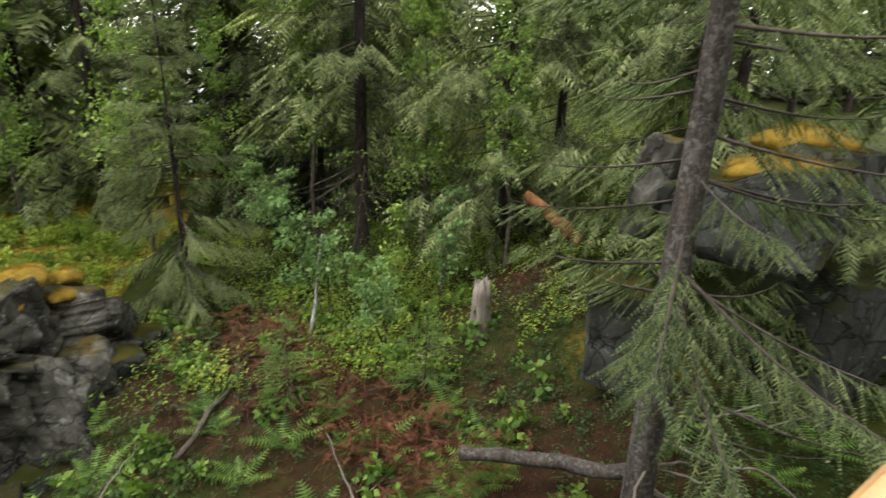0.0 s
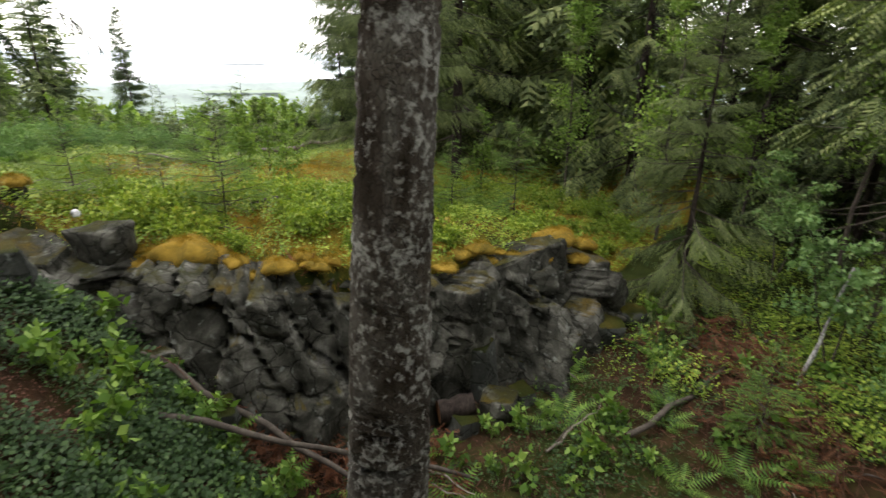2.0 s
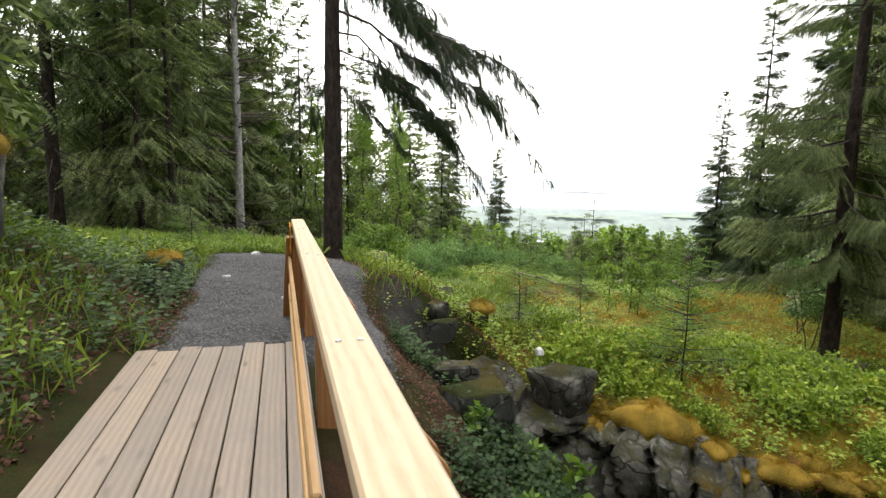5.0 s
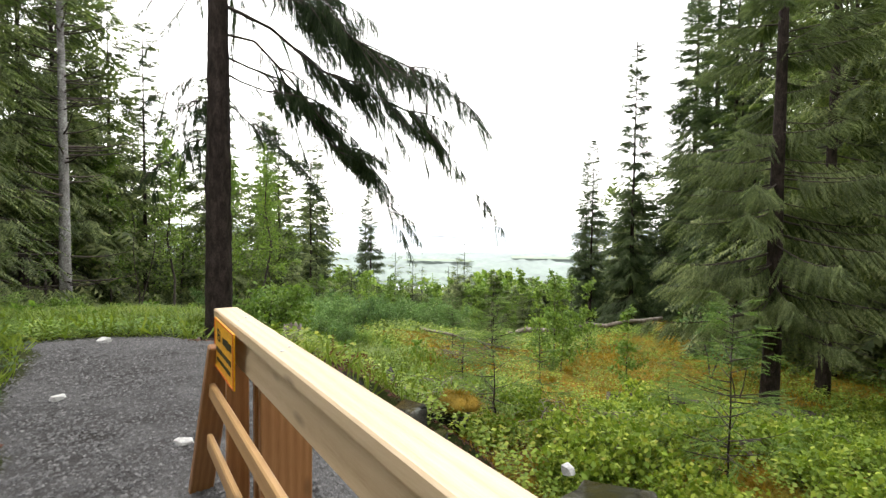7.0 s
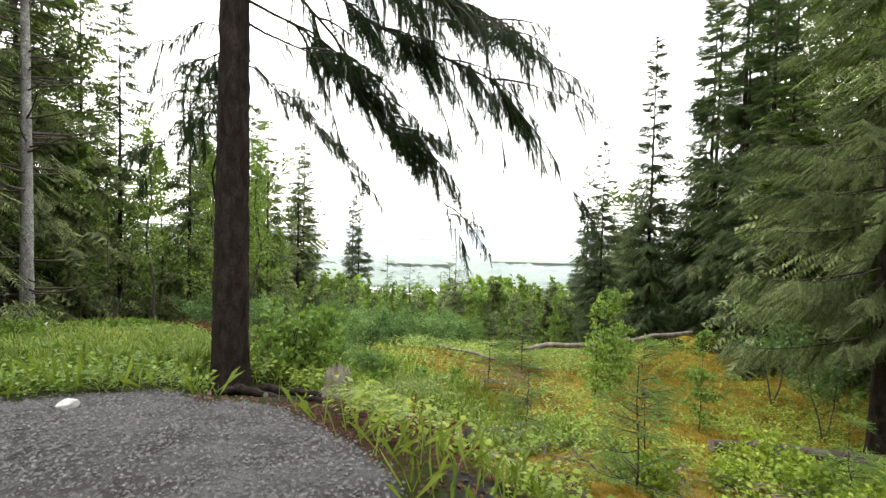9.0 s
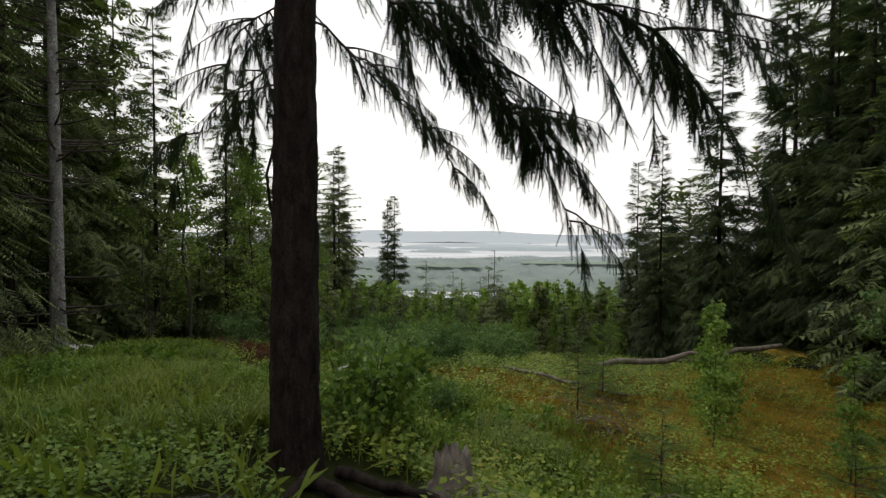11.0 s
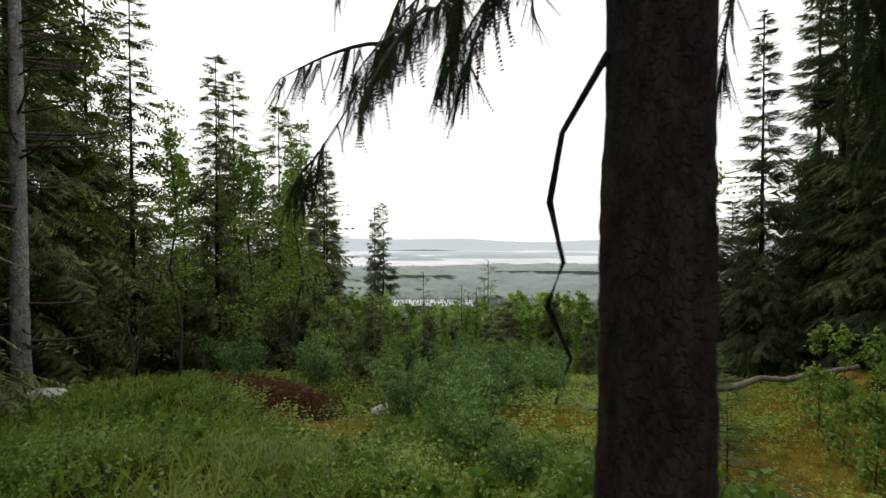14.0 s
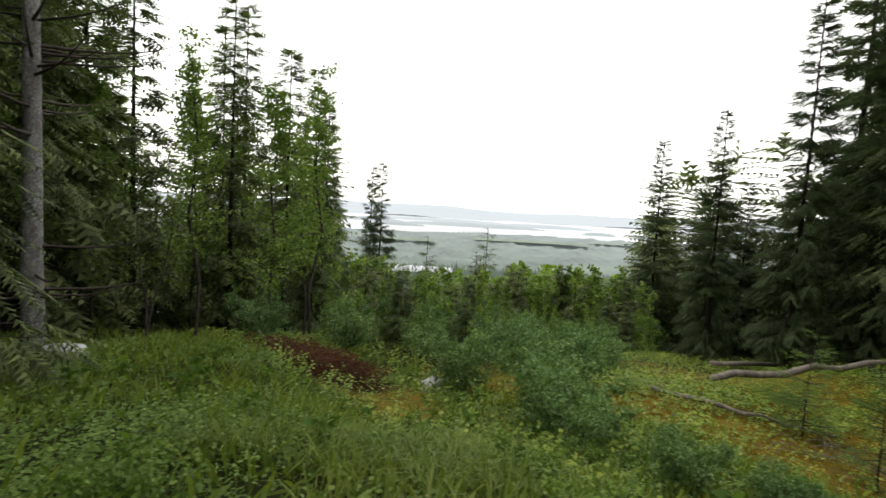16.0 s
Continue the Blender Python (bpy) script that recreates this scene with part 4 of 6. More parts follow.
beam("side_board", (-2.45, -0.855, RZ - 0.125), (-7.86, -0.872, RZ - 0.195), 0.045, 0.145, RAILPALE, rail_thing)
# darker post timber puts the shade of this side face into its colour
beam("side_board", (-2.38, -0.862, RZ - 0.167), BEND + Vector((0, -0.012, RZ - 0.167)), 0.06, 0.24, POSTWOOD, rail_thing)
beam("side_board", BEND + Vector((0, -0.01, RZ - 0.125)), FAR_END + Vector((0, -0.01, RZ - 0.125)), 0.044, 0.144, RAILWOOD, rail_thing)


def post_board(top):
    """A board along x whose head is cut aslant."""
    bm = bmesh.new()
    prof = [(-0.11, -0.6), (0.11, -0.6), (0.11, top - 0.22), (-0.07, top), (-0.11, top)]
    a = [bm.verts.new((z, y, 0.0225)) for y, z in prof]
    b = [bm.verts.new((z, y, -0.0225)) for y, z in prof]
    bm.faces.new(a)
    bm.faces.new(b[::-1])
    for i in range(5):
        bm.faces.new((a[i - 1], b[i - 1], b[i], a[i]))
    bmesh.ops.recalc_face_normals(bm, faces=bm.faces[:])
    bmesh.ops.bevel(bm, geom=bm.edges[:], offset=0.004, segments=1, affect="EDGES")
    return bm


for x in (-7.35, -5.56, -3.75):
    for dx in (-0.05, 0.05):
        part("post", post_board(0.95 + 0.0128 * (x + 2.4)), POSTWOOD, rail_thing).matrix_world = pose(x + dx, -0.72, 0, 0, -90, 0)
beam("post", (-7.58, -0.865, -0.1), (-7.58, -0.865, 0.85), 0.098, 0.048, POSTWOOD, rail_thing)

# ---- the railing's lower parts ----
for z0 in (0.62, 0.34):
    beam("lower_rail", (-3.75, -0.93, z0), (-7.86, -0.945, z0), 0.028, 0.075, RAILWOOD, rail_thing)
beam("brace", (-7.7, -0.91, 0.85), (-8.12, -0.96, -0.05), 0.12, 0.045, POSTWOOD, rail_thing)
for x, z in ((-5.56, -0.42), (-7.23, -0.53)):
    beam("cross_beam", (x, -2.0, z), (x, -0.29, z), 0.05, 0.13, RAILWOOD, rail_thing)


def screw(parent, x, y, z):
    bm = bmesh.new()
    bmesh.ops.create_cone(bm, cap_ends=True, segments=10, radius1=0.008, radius2=0.007, depth=0.004)
    part("screw_head", bm, STEEL, parent).location = (x, y, z)


STEEL = bpy.data.materials.new("zinc_steel")
STEEL.use_nodes = True
STEEL.node_tree.nodes["Principled BSDF"].inputs["Base Color"].default_value = (0.55, 0.55, 0.56, 1)
STEEL.node_tree.nodes["Principled BSDF"].inputs["Metallic"].default_value = 0.9
STEEL.node_tree.nodes["Principled BSDF"].inputs["Roughness"].default_value = 0.45
for x, y in ((-1.6, -0.57), (-1.25, -0.5), (-2.5, -0.82), (-2.5, -0.88), (-3.7, -0.83), (-3.7, -0.88), (-5.2, -0.83), (-5.25, -0.88), (-6.8, -0.84), (-6.75, -0.88), (-7.5, -0.84), (-7.45, -0.88)):
    screw(rail_thing, x, y, RZ + 0.003 if x > -2.4 else RZ + 0.0128 * (x + 2.4) + 0.002)

# ---- yellow sign on the rail ----
YELLOW = solid("yellow_sign_paint", [(0.3, (0.62, 0.3, 0.012)), (0.7, (0.72, 0.37, 0.02))], 3, 40, 0.4, 0.05)
RED = solid("orange_red_border", [(0.3, (0.5, 0.1, 0.02)), (0.7, (0.6, 0.14, 0.03))], 3, 40, 0.4, 0.05)
INK = solid("black_print", [(0.3, (0.02, 0.018, 0.012)), (0.7, (0.04, 0.035, 0.02))], 8, 60, 0.5, 0.05)
sign = thing("sign", "yellow metal sign with black print fixed under the handrail", "sign")
sign.location = (-7.49, -0.935, 0.868)
sign.scale = (1.12, 1.0, 0.8)
part("plate", board(0.42, 0.006, 0.29, 0.002), YELLOW, sign)
for dx, dz, w, h in ((0, 0.14, 0.41, 0.008), (0, -0.14, 0.41, 0.008), (0.2, 0, 0.008, 0.28), (-0.2, 0, 0.008, 0.28)):
    part("border", board(w, 0.003, h, 0.0008), RED, sign).location = (dx, -0.0045, dz)
letter = bpy.data.curves.new("letter", "FONT")
letter.body, letter.size, letter.extrude = "Ei", 0.1, 0.0008
letter.materials.append(INK)
lob = new("lettering", letter)
lob.parent = sign
lob.matrix_basis = pose(-0.13, -0.0055, 0.03, 90, 0, 0)
bars = random.Random(4)
for dz, h, x0, x1 in ((0.055, 0.05, -0.01, 0.15), (-0.025, 0.03, -0.16, 0.16), (-0.08, 0.026, -0.15, 0.15)):
    x = x0
    while x < x1:
        w = bars.uniform(0.012, 0.02) if h < 0.04 else bars.uniform(0.02, 0.03)
        part("print_bar", board(w, 0.002, h * bars.uniform(0.7, 1.0), 0.0006), INK, sign).location = (x + w / 2, -0.0045, dz)
        x += w + 0.006

# ---- rocks ----
def rock_mesh(name, size, seed, mat, chisel=5, cuts=3, rough=0.05, box=0.55):
    g = random.Random(seed)
    bm = bmesh.new()
    pts = [Vector((sx, sy, sz)) * g.uniform(0.72, 1.0) for sx in (-1, 1) for sy in (-1, 1) for sz in (-1, 1)]
    for p in pts:
        p.x *= g.uniform(0.7, 1.0)
        p.y *= g.uniform(0.7, 1.0)
    for _ in range(chisel):
        v = Vector((g.gauss(0, 1), g.gauss(0, 1), g.gauss(0, 1))).normalized()
        pts.append(v * (1.0 if box > 0.5 else 1.25))
    for v in pts:
        if box < 0.5:
            v = v.normalized() * g.uniform(0.9, 1.05)
        bm.verts.new(Vector((v.x * size[0], v.y * size[1], v.z * size[2])) * 0.5)
    res = bmesh.ops.convex_hull(bm, input=bm.verts[:])
    bmesh.ops.delete(bm, geom=list({e for e in res["geom_interior"] + res["geom_unused"] if isinstance(e, bmesh.types.BMVert)}), context="VERTS")
    bmesh.ops.bevel(bm, geom=bm.edges[:], offset=0.022 * max(size), segments=1, affect="EDGES", clamp_overlap=True)
    bmesh.ops.triangulate(bm, faces=bm.faces[:])
    bmesh.ops.subdivide_edges(bm, edges=bm.edges[:], cuts=cuts - 1, use_grid_fill=True)
    bm.normal_update()
    off = Vector((seed * 3.7, seed * 1.3, 0))
    for v in bm.verts:
        p = v.co + off
        v.co += v.normal * rough * (noise.noise(p * 1.7) * 1.4 + noise.noise(p * 5) * 0.6 + noise.noise(p * 13) * 0.25) * max(0.4, max(size))
    me = bpy.data.meshes.new(name)
    bm.to_mesh(me)
    bm.free()
    me.materials.append(mat)
    return me


def rock(label, x, y, z, size, seed, mat, rz=0.0, tilt=0.0, group="", name="rock", **kw):
    ob = new(name, rock_mesh(name, size, seed, mat, **kw))
    ob.matrix_world = pose(x, y, z, tilt, 0, rz)
    return tagged(ob, label, "rock", group)


wl_ = np.concatenate([[0], np.cumsum(np.linalg.norm(np.diff(WALL, axis=0), axis=1))])


def on_wall(s):
    x, y = np.interp(s, wl_, WALL[:, 0]), np.interp(s, wl_, WALL[:, 1])
    x2, y2 = np.interp(s + 0.1, wl_, WALL[:, 0]), np.interp(s + 0.1, wl_, WALL[:, 1])
    d = np.array([x2 - x, y2 - y])
    d /= np.linalg.norm(d) + 1e-9
    return np.array([x, y]), d


def cliff():
    """The broken rock face along the ledge: fractured blocks with cracks between them."""
    g_ = np.random.default_rng(12)
    ss = np.arange(0.5, wl_[-1] - 0.05, 0.055)
    px, py = np.interp(ss, wl_, WALL[:, 0]), np.interp(ss, wl_, WALL[:, 1])
    ker = np.ones(21) / 21
    px = np.convolve(np.pad(px, 10, "edge"), ker, "valid")
    py = np.convolve(np.pad(py, 10, "edge"), ker, "valid")
    tx, ty = np.gradient(px), np.gradient(py)
    ln = np.hypot(tx, ty)
    nx_, ny_ = ty / ln, -tx / ln
    top = land(px - nx_ * 0.6, py - ny_ * 0.6) + 0.06
    low = land(px + nx_ * 1.2, py + ny_ * 1.2) - 0.35
    rows_ = 66
    v = np.linspace(0, 1, rows_)
    S, Vv = np.meshgrid(ss, v, indexing="ij")
    H = (top - low)[:, None] * (1 - v)
    disp = np.zeros_like(S)
    for n_, amp, tilt, squash in ((34, 0.46, 0.5, 0.6), (85, 0.12, 0.5, 0.7)):
        cs, ch = g_.uniform(ss[0], ss[-1], n_), g_.uniform(-0.2, 3.4, n_)
        off, ta, tb = g_.uniform(-amp, amp, n_), g_.uniform(-tilt, tilt, n_), g_.uniform(-tilt, tilt, n_)
        ang = g_.uniform(-0.35, 0.35)
        U1, U2 = S * math.cos(ang) + H * math.sin(ang), (H * math.cos(ang) - S * math.sin(ang)) * squash
        c1, c2 = cs * math.cos(ang) + ch * math.sin(ang), (ch * math.cos(ang) - cs * math.sin(ang)) * squash
        D_ = np.maximum(np.abs(U1[..., None] - c1), np.abs(U2[..., None] - c2)) + 0.35 * np.hypot(U1[..., None] - c1, U2[..., None] - c2)
        o = np.argsort(D_, axis=-1)[..., :2]
        i1 = o[..., 0]
        gap = np.take_along_axis(D_, o[..., 1:2], -1)[..., 0] - np.take_along_axis(D_, o[..., :1], -1)[..., 0]
        disp += off[i1] + ta[i1] * (S - cs[i1]) * 0.6 + tb[i1] * (H - ch[i1]) * 0.6 - 0.6 * amp * (gap < 0.05)
    disp += 0.025 * wob(S, H, 9, 1) + 0.012 * wob(S, H, 23, 2)
    fade = smooth01(0.0, 0.12, Vv)
    out_ = -0.3 + 0.55 * fade + 0.55 * Vv + disp * (0.25 + 0.75 * fade)
    zz = low[:, None] + H + 0.16 * (1 - fade) * wob(S, H, 3.0, 5) + 0.25 * (disp * (1 - Vv))
    P = np.stack([px[:, None] + nx_[:, None] * out_, py[:, None] + ny_[:, None] * out_, zz], -1)
    k = np.arange(S.size).reshape(S.shape)
    F_ = np.stack([k[:-1, :-1], k[:-1, 1:], k[1:, 1:], k[1:, :-1]], -1).reshape(-1, 4)
    ob = new("rock_face", mesh_np("rock_face", P.reshape(-1, 3), F_, ROCK))
    tagged(ob, "dark fractured grey rock face with cracks, lichen and moss", "rock face", kind="structure")


cliff()
gr = random.Random(21)
for k in range(16):
    p, d = on_wall(0.8 + k * 0.66)
    nrm = np.array([d[1], -d[0]])
    q = p + nrm * gr.uniform(0.55, 1.35)
    w = gr.uniform(0.3, 0.85)
    rock("dark mossy boulder at the foot of the rock face", q[0], q[1], land1(*q) + 0.1 * w, (w * 1.1, w, w * gr.uniform(0.7, 1.1)), 300 + k, ROCK_MOSSY if k % 3 else ROCK, gr.uniform(0, 180), gr.uniform(-12, 12), "foot boulders", rough=0.06, box=0.6)
for lab, x, y, z, size, sd, mt, rz, ti in (
        ("square grey boulder on the ledge", -8.1, 2.2, -1.14, (0.8, 0.7, 0.66), 1, ROCK, 25, 6),
        ("leaning grey slab at the ledge", -8.35, 1.7, -1.5, (0.5, 0.75, 0.95), 2, ROCK, 40, 20),
        ("grey rock column under a moss cushion", -7.26, 2.84, -2.0, (0.85, 0.8, 1.55), 3, ROCK, 35, 0),
        ("tilted grey slab at the ledge", -6.3, 4.95, -2.1, (0.55, 0.95, 0.6), 4, ROCK, -20, 28),
        ("cracked grey block on the ledge", -6.05, 5.55, -2.1, (0.65, 0.7, 0.85), 5, ROCK, -15, -6),
        ("grey block under the moss tongue", -6.75, 4.1, -2.3, (0.8, 0.9, 1.0), 6, ROCK, -28, 8),
        ("flat grey shelf below the moss cushion", -7.75, 2.45, -1.75, (0.75, 0.7, 0.5), 26, ROCK, 30, -4),
        ("broad grey rock with lichen at the ledge", -4.95, 7.6, -2.45, (1.1, 2.5, 1.55), 7, ROCK, -12, 5),
        ("grey stone block at the ledge", -5.55, 6.5, -2.3, (0.8, 0.9, 0.8), 27, ROCK_MOSSY, -20, 6),
        ("pale upright rock in the gully", -3.75, 7.7, -3.7, (0.45, 0.5, 0.9), 8, ROCK, 10, 4),
        ("round mossy boulder in the gully", -4.35, 7.0, -3.65, (0.75, 0.7, 0.85), 9, ROCK_MOSSY, 60, 0),
        ("round mossy boulder in the gully", -4.75, 6.0, -3.4, (1.0, 0.9, 1.2), 10, ROCK_MOSSY, 10, 0),
        ("upright grey rock beside the path", -9.45, 1.05, -0.5, (0.38, 0.3, 0.55), 11, ROCK, 15, 12),
        ("small grey rock beside the path", -9.0, 0.95, -0.55, (0.42, 0.34, 0.34), 12, ROCK_MOSSY, 60, 0),
        ("flat grey rock with moss beside the path", -9.9, 1.6, -0.62, (0.8, 0.45, 0.32), 13, ROCK, 25, 10),
        ("dark flat-topped rock among the shrubs", -10.0, 1.75, -0.75, (0.5, 0.42, 0.4), 14, ROCK, 10, 4),
        ("flat stone under a root by the path", -11.8, 1.6, -0.72, (0.8, 0.5, 0.3), 15, ROCK, 30, 8),
        ("mossy rock mound on the slope", -18.9, 17.8, -3.0, (2.4, 1.7, 0.9), 16, ROCK_MOSSY, 20, 0),
        ("dark mossy rock above the path", -10.1, -2.5, 0.12, (0.65, 0.6, 0.5), 17, ROCK_MOSSY, 30, 0),
        ("mossy rock beside the gravel path", -9.4, -2.55, 0.05, (0.5, 0.45, 0.4), 18, ROCK_MOSSY, 80, 0),
        ("grey boulder with orange moss on the slope", -7.9, -3.6, 1.2, (0.9, 0.8, 1.0), 19, ROCK, 10, 0),
        ("large overhanging lichen-grey boulder", 5.0, 5.5, -0.2, (2.3, 2.0, 1.05), 20, ROCK_MOSSY, 30, -12),
        ("upright lichen-grey rock in the wood", 3.75, 5.9, 0.0, (0.45, 0.6, 1.5), 21, ROCK, 30, 10),
        ("mossy boulder beneath the overhang", 6.2, 5.0, -1.6, (1.6, 1.2, 2.0), 22, ROCK_MOSSY, 10, 0),
        ("mossy boulder in the wood", 6.6, 6.6, -0.2, (2.2, 2.0, 1.5), 23, ROCK_MOSSY, 10, 0),
        ("dark boulder under the overhang", 3.6, 6.0, -2.0, (1.2, 1.0, 1.6), 24, ROCK_MOSSY, 60, 0)):
    rock(lab, x, y, z, size, sd, mt, rz, ti, cuts=4 if size[0] > 1 else 3, box=0.6)
for lab, x, y, z, size, sd in (("pale flat stone in the grass", -26.3, -2.3, None, (1.2, 0.7, 0.4), 31), ("pale stone in the grass", -23.7, 4.2, None, (0.8, 0.5, 0.4), 32), ("small pale stone on the gravel", -12.2, -1.45, None, (0.22, 0.14, 0.08), 33),
                               ("small white stone by the rocks", -8.4, 2.05, -0.72, (0.16, 0.13, 0.12), 34), ("small pale stone on the bank", -5.3, 0.1, None, (0.14, 0.12, 0.1), 35), ("pale stone beside the railing post", -8.74, -0.97, None, (0.15, 0.1, 0.05), 36), ("round pink-grey stone by the path", -9.98, -1.72, None, (0.16, 0.12, 0.08), 37)):
    zz = land1(x, y) + size[2] * 0.25 if z is None else z
    rock(lab, x, y, zz, size, sd, PALE_STONE, sd * 37, 0, chisel=10, name="stone", box=0.25)

# ---- moss cushions ----
TUFT = np.array([(-0.12, 0, 0), (0.12, 0, 0), (0.0, 1.0, 0.15)])
TUFT_F = np.array([(0, 1, 2)])


def cushion(label, x, y, z, size, seed):
    u, v = np.meshgrid(np.linspace(0, 2 * np.pi, 30, endpoint=False), np.linspace(0.02, 0.62 * np.pi, 12), indexing="ij")
    P = np.stack([np.sin(v) * np.cos(u), np.sin(v) * np.sin(u), np.cos(v)], -1)
    lump = 1 + 0.14 * np.sin(3 * u + seed) * np.sin(v) + 0.1 * np.sin(5 * u + 2 * v + seed * 2)
    P = P * lump[..., None] * (np.array(size) / 2)
    k = np.arange(u.size).reshape(u.shape)
    F_ = np.stack([k[:, :-1], np.roll(k, -1, 0)[:, :-1], np.roll(k, -1, 0)[:, 1:], k[:, 1:]], -1).reshape(-1, 4)
    ob = thing("moss_cushion", label, "moss", "moss cushions")
    part_me("body", mesh_np("body", P.reshape(-1, 3), F_, MOSS, True), ob)
    g_ = np.random.default_rng(seed)
    n_ = int(7000 * max(size) ** 1.4)
    i_, j_ = g_.integers(0, 30, n_), g_.integers(0, 12, n_)
    pos = P[i_, j_] + g_.normal(0, 0.03, (n_, 3)) * max(size)
    d = pos / (np.array(size) / 2) ** 2 + g_.normal(0, 0.9, (n_, 3)) / max(size)
    part_me("foliage", mesh_np("foliage", *strew(TUFT, TUFT_F, pos, rot_frames(d, g_.uniform(0, 3, n_)), g_.uniform(0.012, 0.028, n_)), G_MOSS), ob)
    ob.location = (x, y, z)


for x, y, z, size, sd in ((-7.35, 2.94, -1.26, (0.86, 0.75, 0.4), 1), (-7.72, 2.5, -1.46, (0.6, 0.5, 0.24), 2), (-6.98, 3.72, -1.62, (0.95, 0.7, 0.28), 3), (-6.5, 4.8, -1.66, (0.62, 0.5, 0.24), 4), (-6.2, 5.36, -1.74, (0.56, 0.5, 0.22), 5),
                          (-5.78, 6.35, -1.98, (0.7, 0.6, 0.24), 6), (-6.78, 3.98, -2.0, (0.4, 0.45, 0.5), 7), (-5.25, 6.8, -1.72, (0.5, 0.5, 0.2), 8), (-4.75, 8.55, -1.85, (0.7, 0.8, 0.3), 9), (5.2, 5.6, 0.26, (1.3, 1.1, 0.35), 10), (6.4, 6.6, 0.5, (1.2, 1.1, 0.4), 11),
                          (-18.9, 17.8, -2.72, (1.6, 1.2, 0.45), 12), (-7.9, -3.6, 1.62, (0.8, 0.7, 0.35), 13), (-10.1, -2.5, 0.3, (0.5, 0.45, 0.22), 14), (-11.6, 5.4, -1.85, (1.6, 1.2, 0.4), 15), (-13.5, 6.6, -2.1, (1.5, 1.1, 0.4), 16), (-9.7, 1.75, -0.45, (0.5, 0.35, 0.2), 17), (-15.5, 9.0, -2.75, (2.0, 1.4, 0.5), 18)):
    cushion("golden-orange moss cushion on the rock", x, y, z, size, sd)

gm = random.Random(8)
for k in range(34):
    sw = 1.2 + k * 0.29
    p, d = on_wall(sw)
    nrm = np.array([d[1], -d[0]])
    o = gm.uniform(-0.65, 0.05)
    q = p + nrm * o
    w = gm.uniform(0.22, 0.55)
    cushion("small golden-green moss clump on the rock edge", q[0], q[1], land1(q[0] - nrm[0] * 0.4, q[1] - nrm[1] * 0.4) + gm.uniform(-0.02, 0.08) - (0.1 if o > -0.1 else 0), (w, w * gm.uniform(0.6, 1.0), w * gm.uniform(0.3, 0.5)), 40 + k)

# ---- broad-leaved trees and bushes ----
LEAF = np.array([(0, 0, 0), (-0.33, 0.45, 0.06), (0, 1.0, -0.05), (0.33, 0.45, 0.06)])
LEAF_F = np.array([(0, 1, 2, 3)])


def broad_parts(h, seed, r=0.03, low=0.25, spread=0.25, limbs=26, leaves=2200, leaf=0.07, mat=None, lean=(0, 0), stems=1, bark_m=None, clump=0.25):
    g = np.random.default_rng(seed)
    k = 6
    t = np.linspace(0, 1, k)
    parts_v = []
    mains = []
    for s in range(stems):
        a = g.uniform(0, 6.28)
        f = 0.0 if stems == 1 else spread * g.uniform(0.5, 1.0)
        ln = np.stack([h * (lean[0] * t + f * np.cos(a) * t), h * (lean[1] * t + f * np.sin(a) * t), h * t * (1 if stems == 1 else g.uniform(0.7, 1)) - 0.05], -1)
        ln[1:-1, :2] += g.normal(0, 0.012 * h, (k - 2, 2))
        mains.append(ln)
    mains = np.array(mains)
    rad = np.tile(r * (1 - 0.88 * t), (stems, 1))
    me_t = mesh_np("trunk", *tubes(mains, rad, 7), bark_m or TWIG, True)
    z0 = g.uniform(low, 0.97, limbs)
    si = g.integers(0, stems, limbs)
    f = z0 * (k - 1)
    i0 = np.minimum(f.astype(int), k - 2)
    base = mains[si, i0] * (1 - (f - i0))[:, None] + mains[si, i0 + 1] * (f - i0)[:, None]
    az = g.uniform(0, 6.28, limbs)
    L = h * spread * (1.08 - z0 * 0.8) * g.uniform(0.6, 1.15, limbs)
    dirs = np.stack([np.cos(az), np.sin(az), g.uniform(0.2, 1.0, limbs)], -1)
    ll = base[:, None] + dirs[:, None] * (L[:, None] * t)[..., None]
    ll[..., 2] -= (0.25 * L[:, None] * t ** 2)
    me_l = mesh_np("limb_wood", *tubes(ll, (0.35 * r * (1 - z0 * 0.6))[:, None] * (1 - 0.8 * t), 4), TWIG)
    bi = g.integers(0, limbs, leaves)
    tt = g.uniform(0.2, 1.05, leaves)
    pos = base[bi] + dirs[bi] * (L[bi] * tt)[:, None]
    pos[:, 2] -= 0.25 * L[bi] * tt ** 2
    pos += g.normal(0, 1, (leaves, 3)) * (clump * L[bi] * (0.4 + 0.6 * tt))[:, None]
    d = g.normal(0, 1, (leaves, 3)) + np.array([0, 0, -0.35])
    me_n = mesh_np("foliage", *strew(LEAF, LEAF_F, pos, rot_frames(d, g.uniform(0, 6.28, leaves)), leaf * g.uniform(0.6, 1.3, leaves)), mat or G_BIRCH)
    return me_t, me_l, me_n


# crown for the spotted trunk, added above the view to shade the gully
crown = broad_parts(12, 49, r=0.05, low=0.56, spread=0.26, limbs=60, leaves=5200, leaf=0.1)
for me in crown[1:]:
    part_me(me.name.split(".")[0], me, spotted)
pool = {}


def grow(kind, label, category, x, y, s=1.0, group="", rz=None):
    rz = x * 7.7 + y if rz is None else rz
    if kind not in pool:
        nm, args = KINDS[kind]
        pool[kind] = assemble(nm, label, category, broad_parts(**args), on_land(x, y, rz, 0.0), group)
        pool[kind].scale = (s, s, s)
        return pool[kind]
    ob = copy_thing(pool[kind], on_land(x, y, rz, 0.0))
    ob.scale = (s, s, s)
    return tagged(ob, label, category, group)


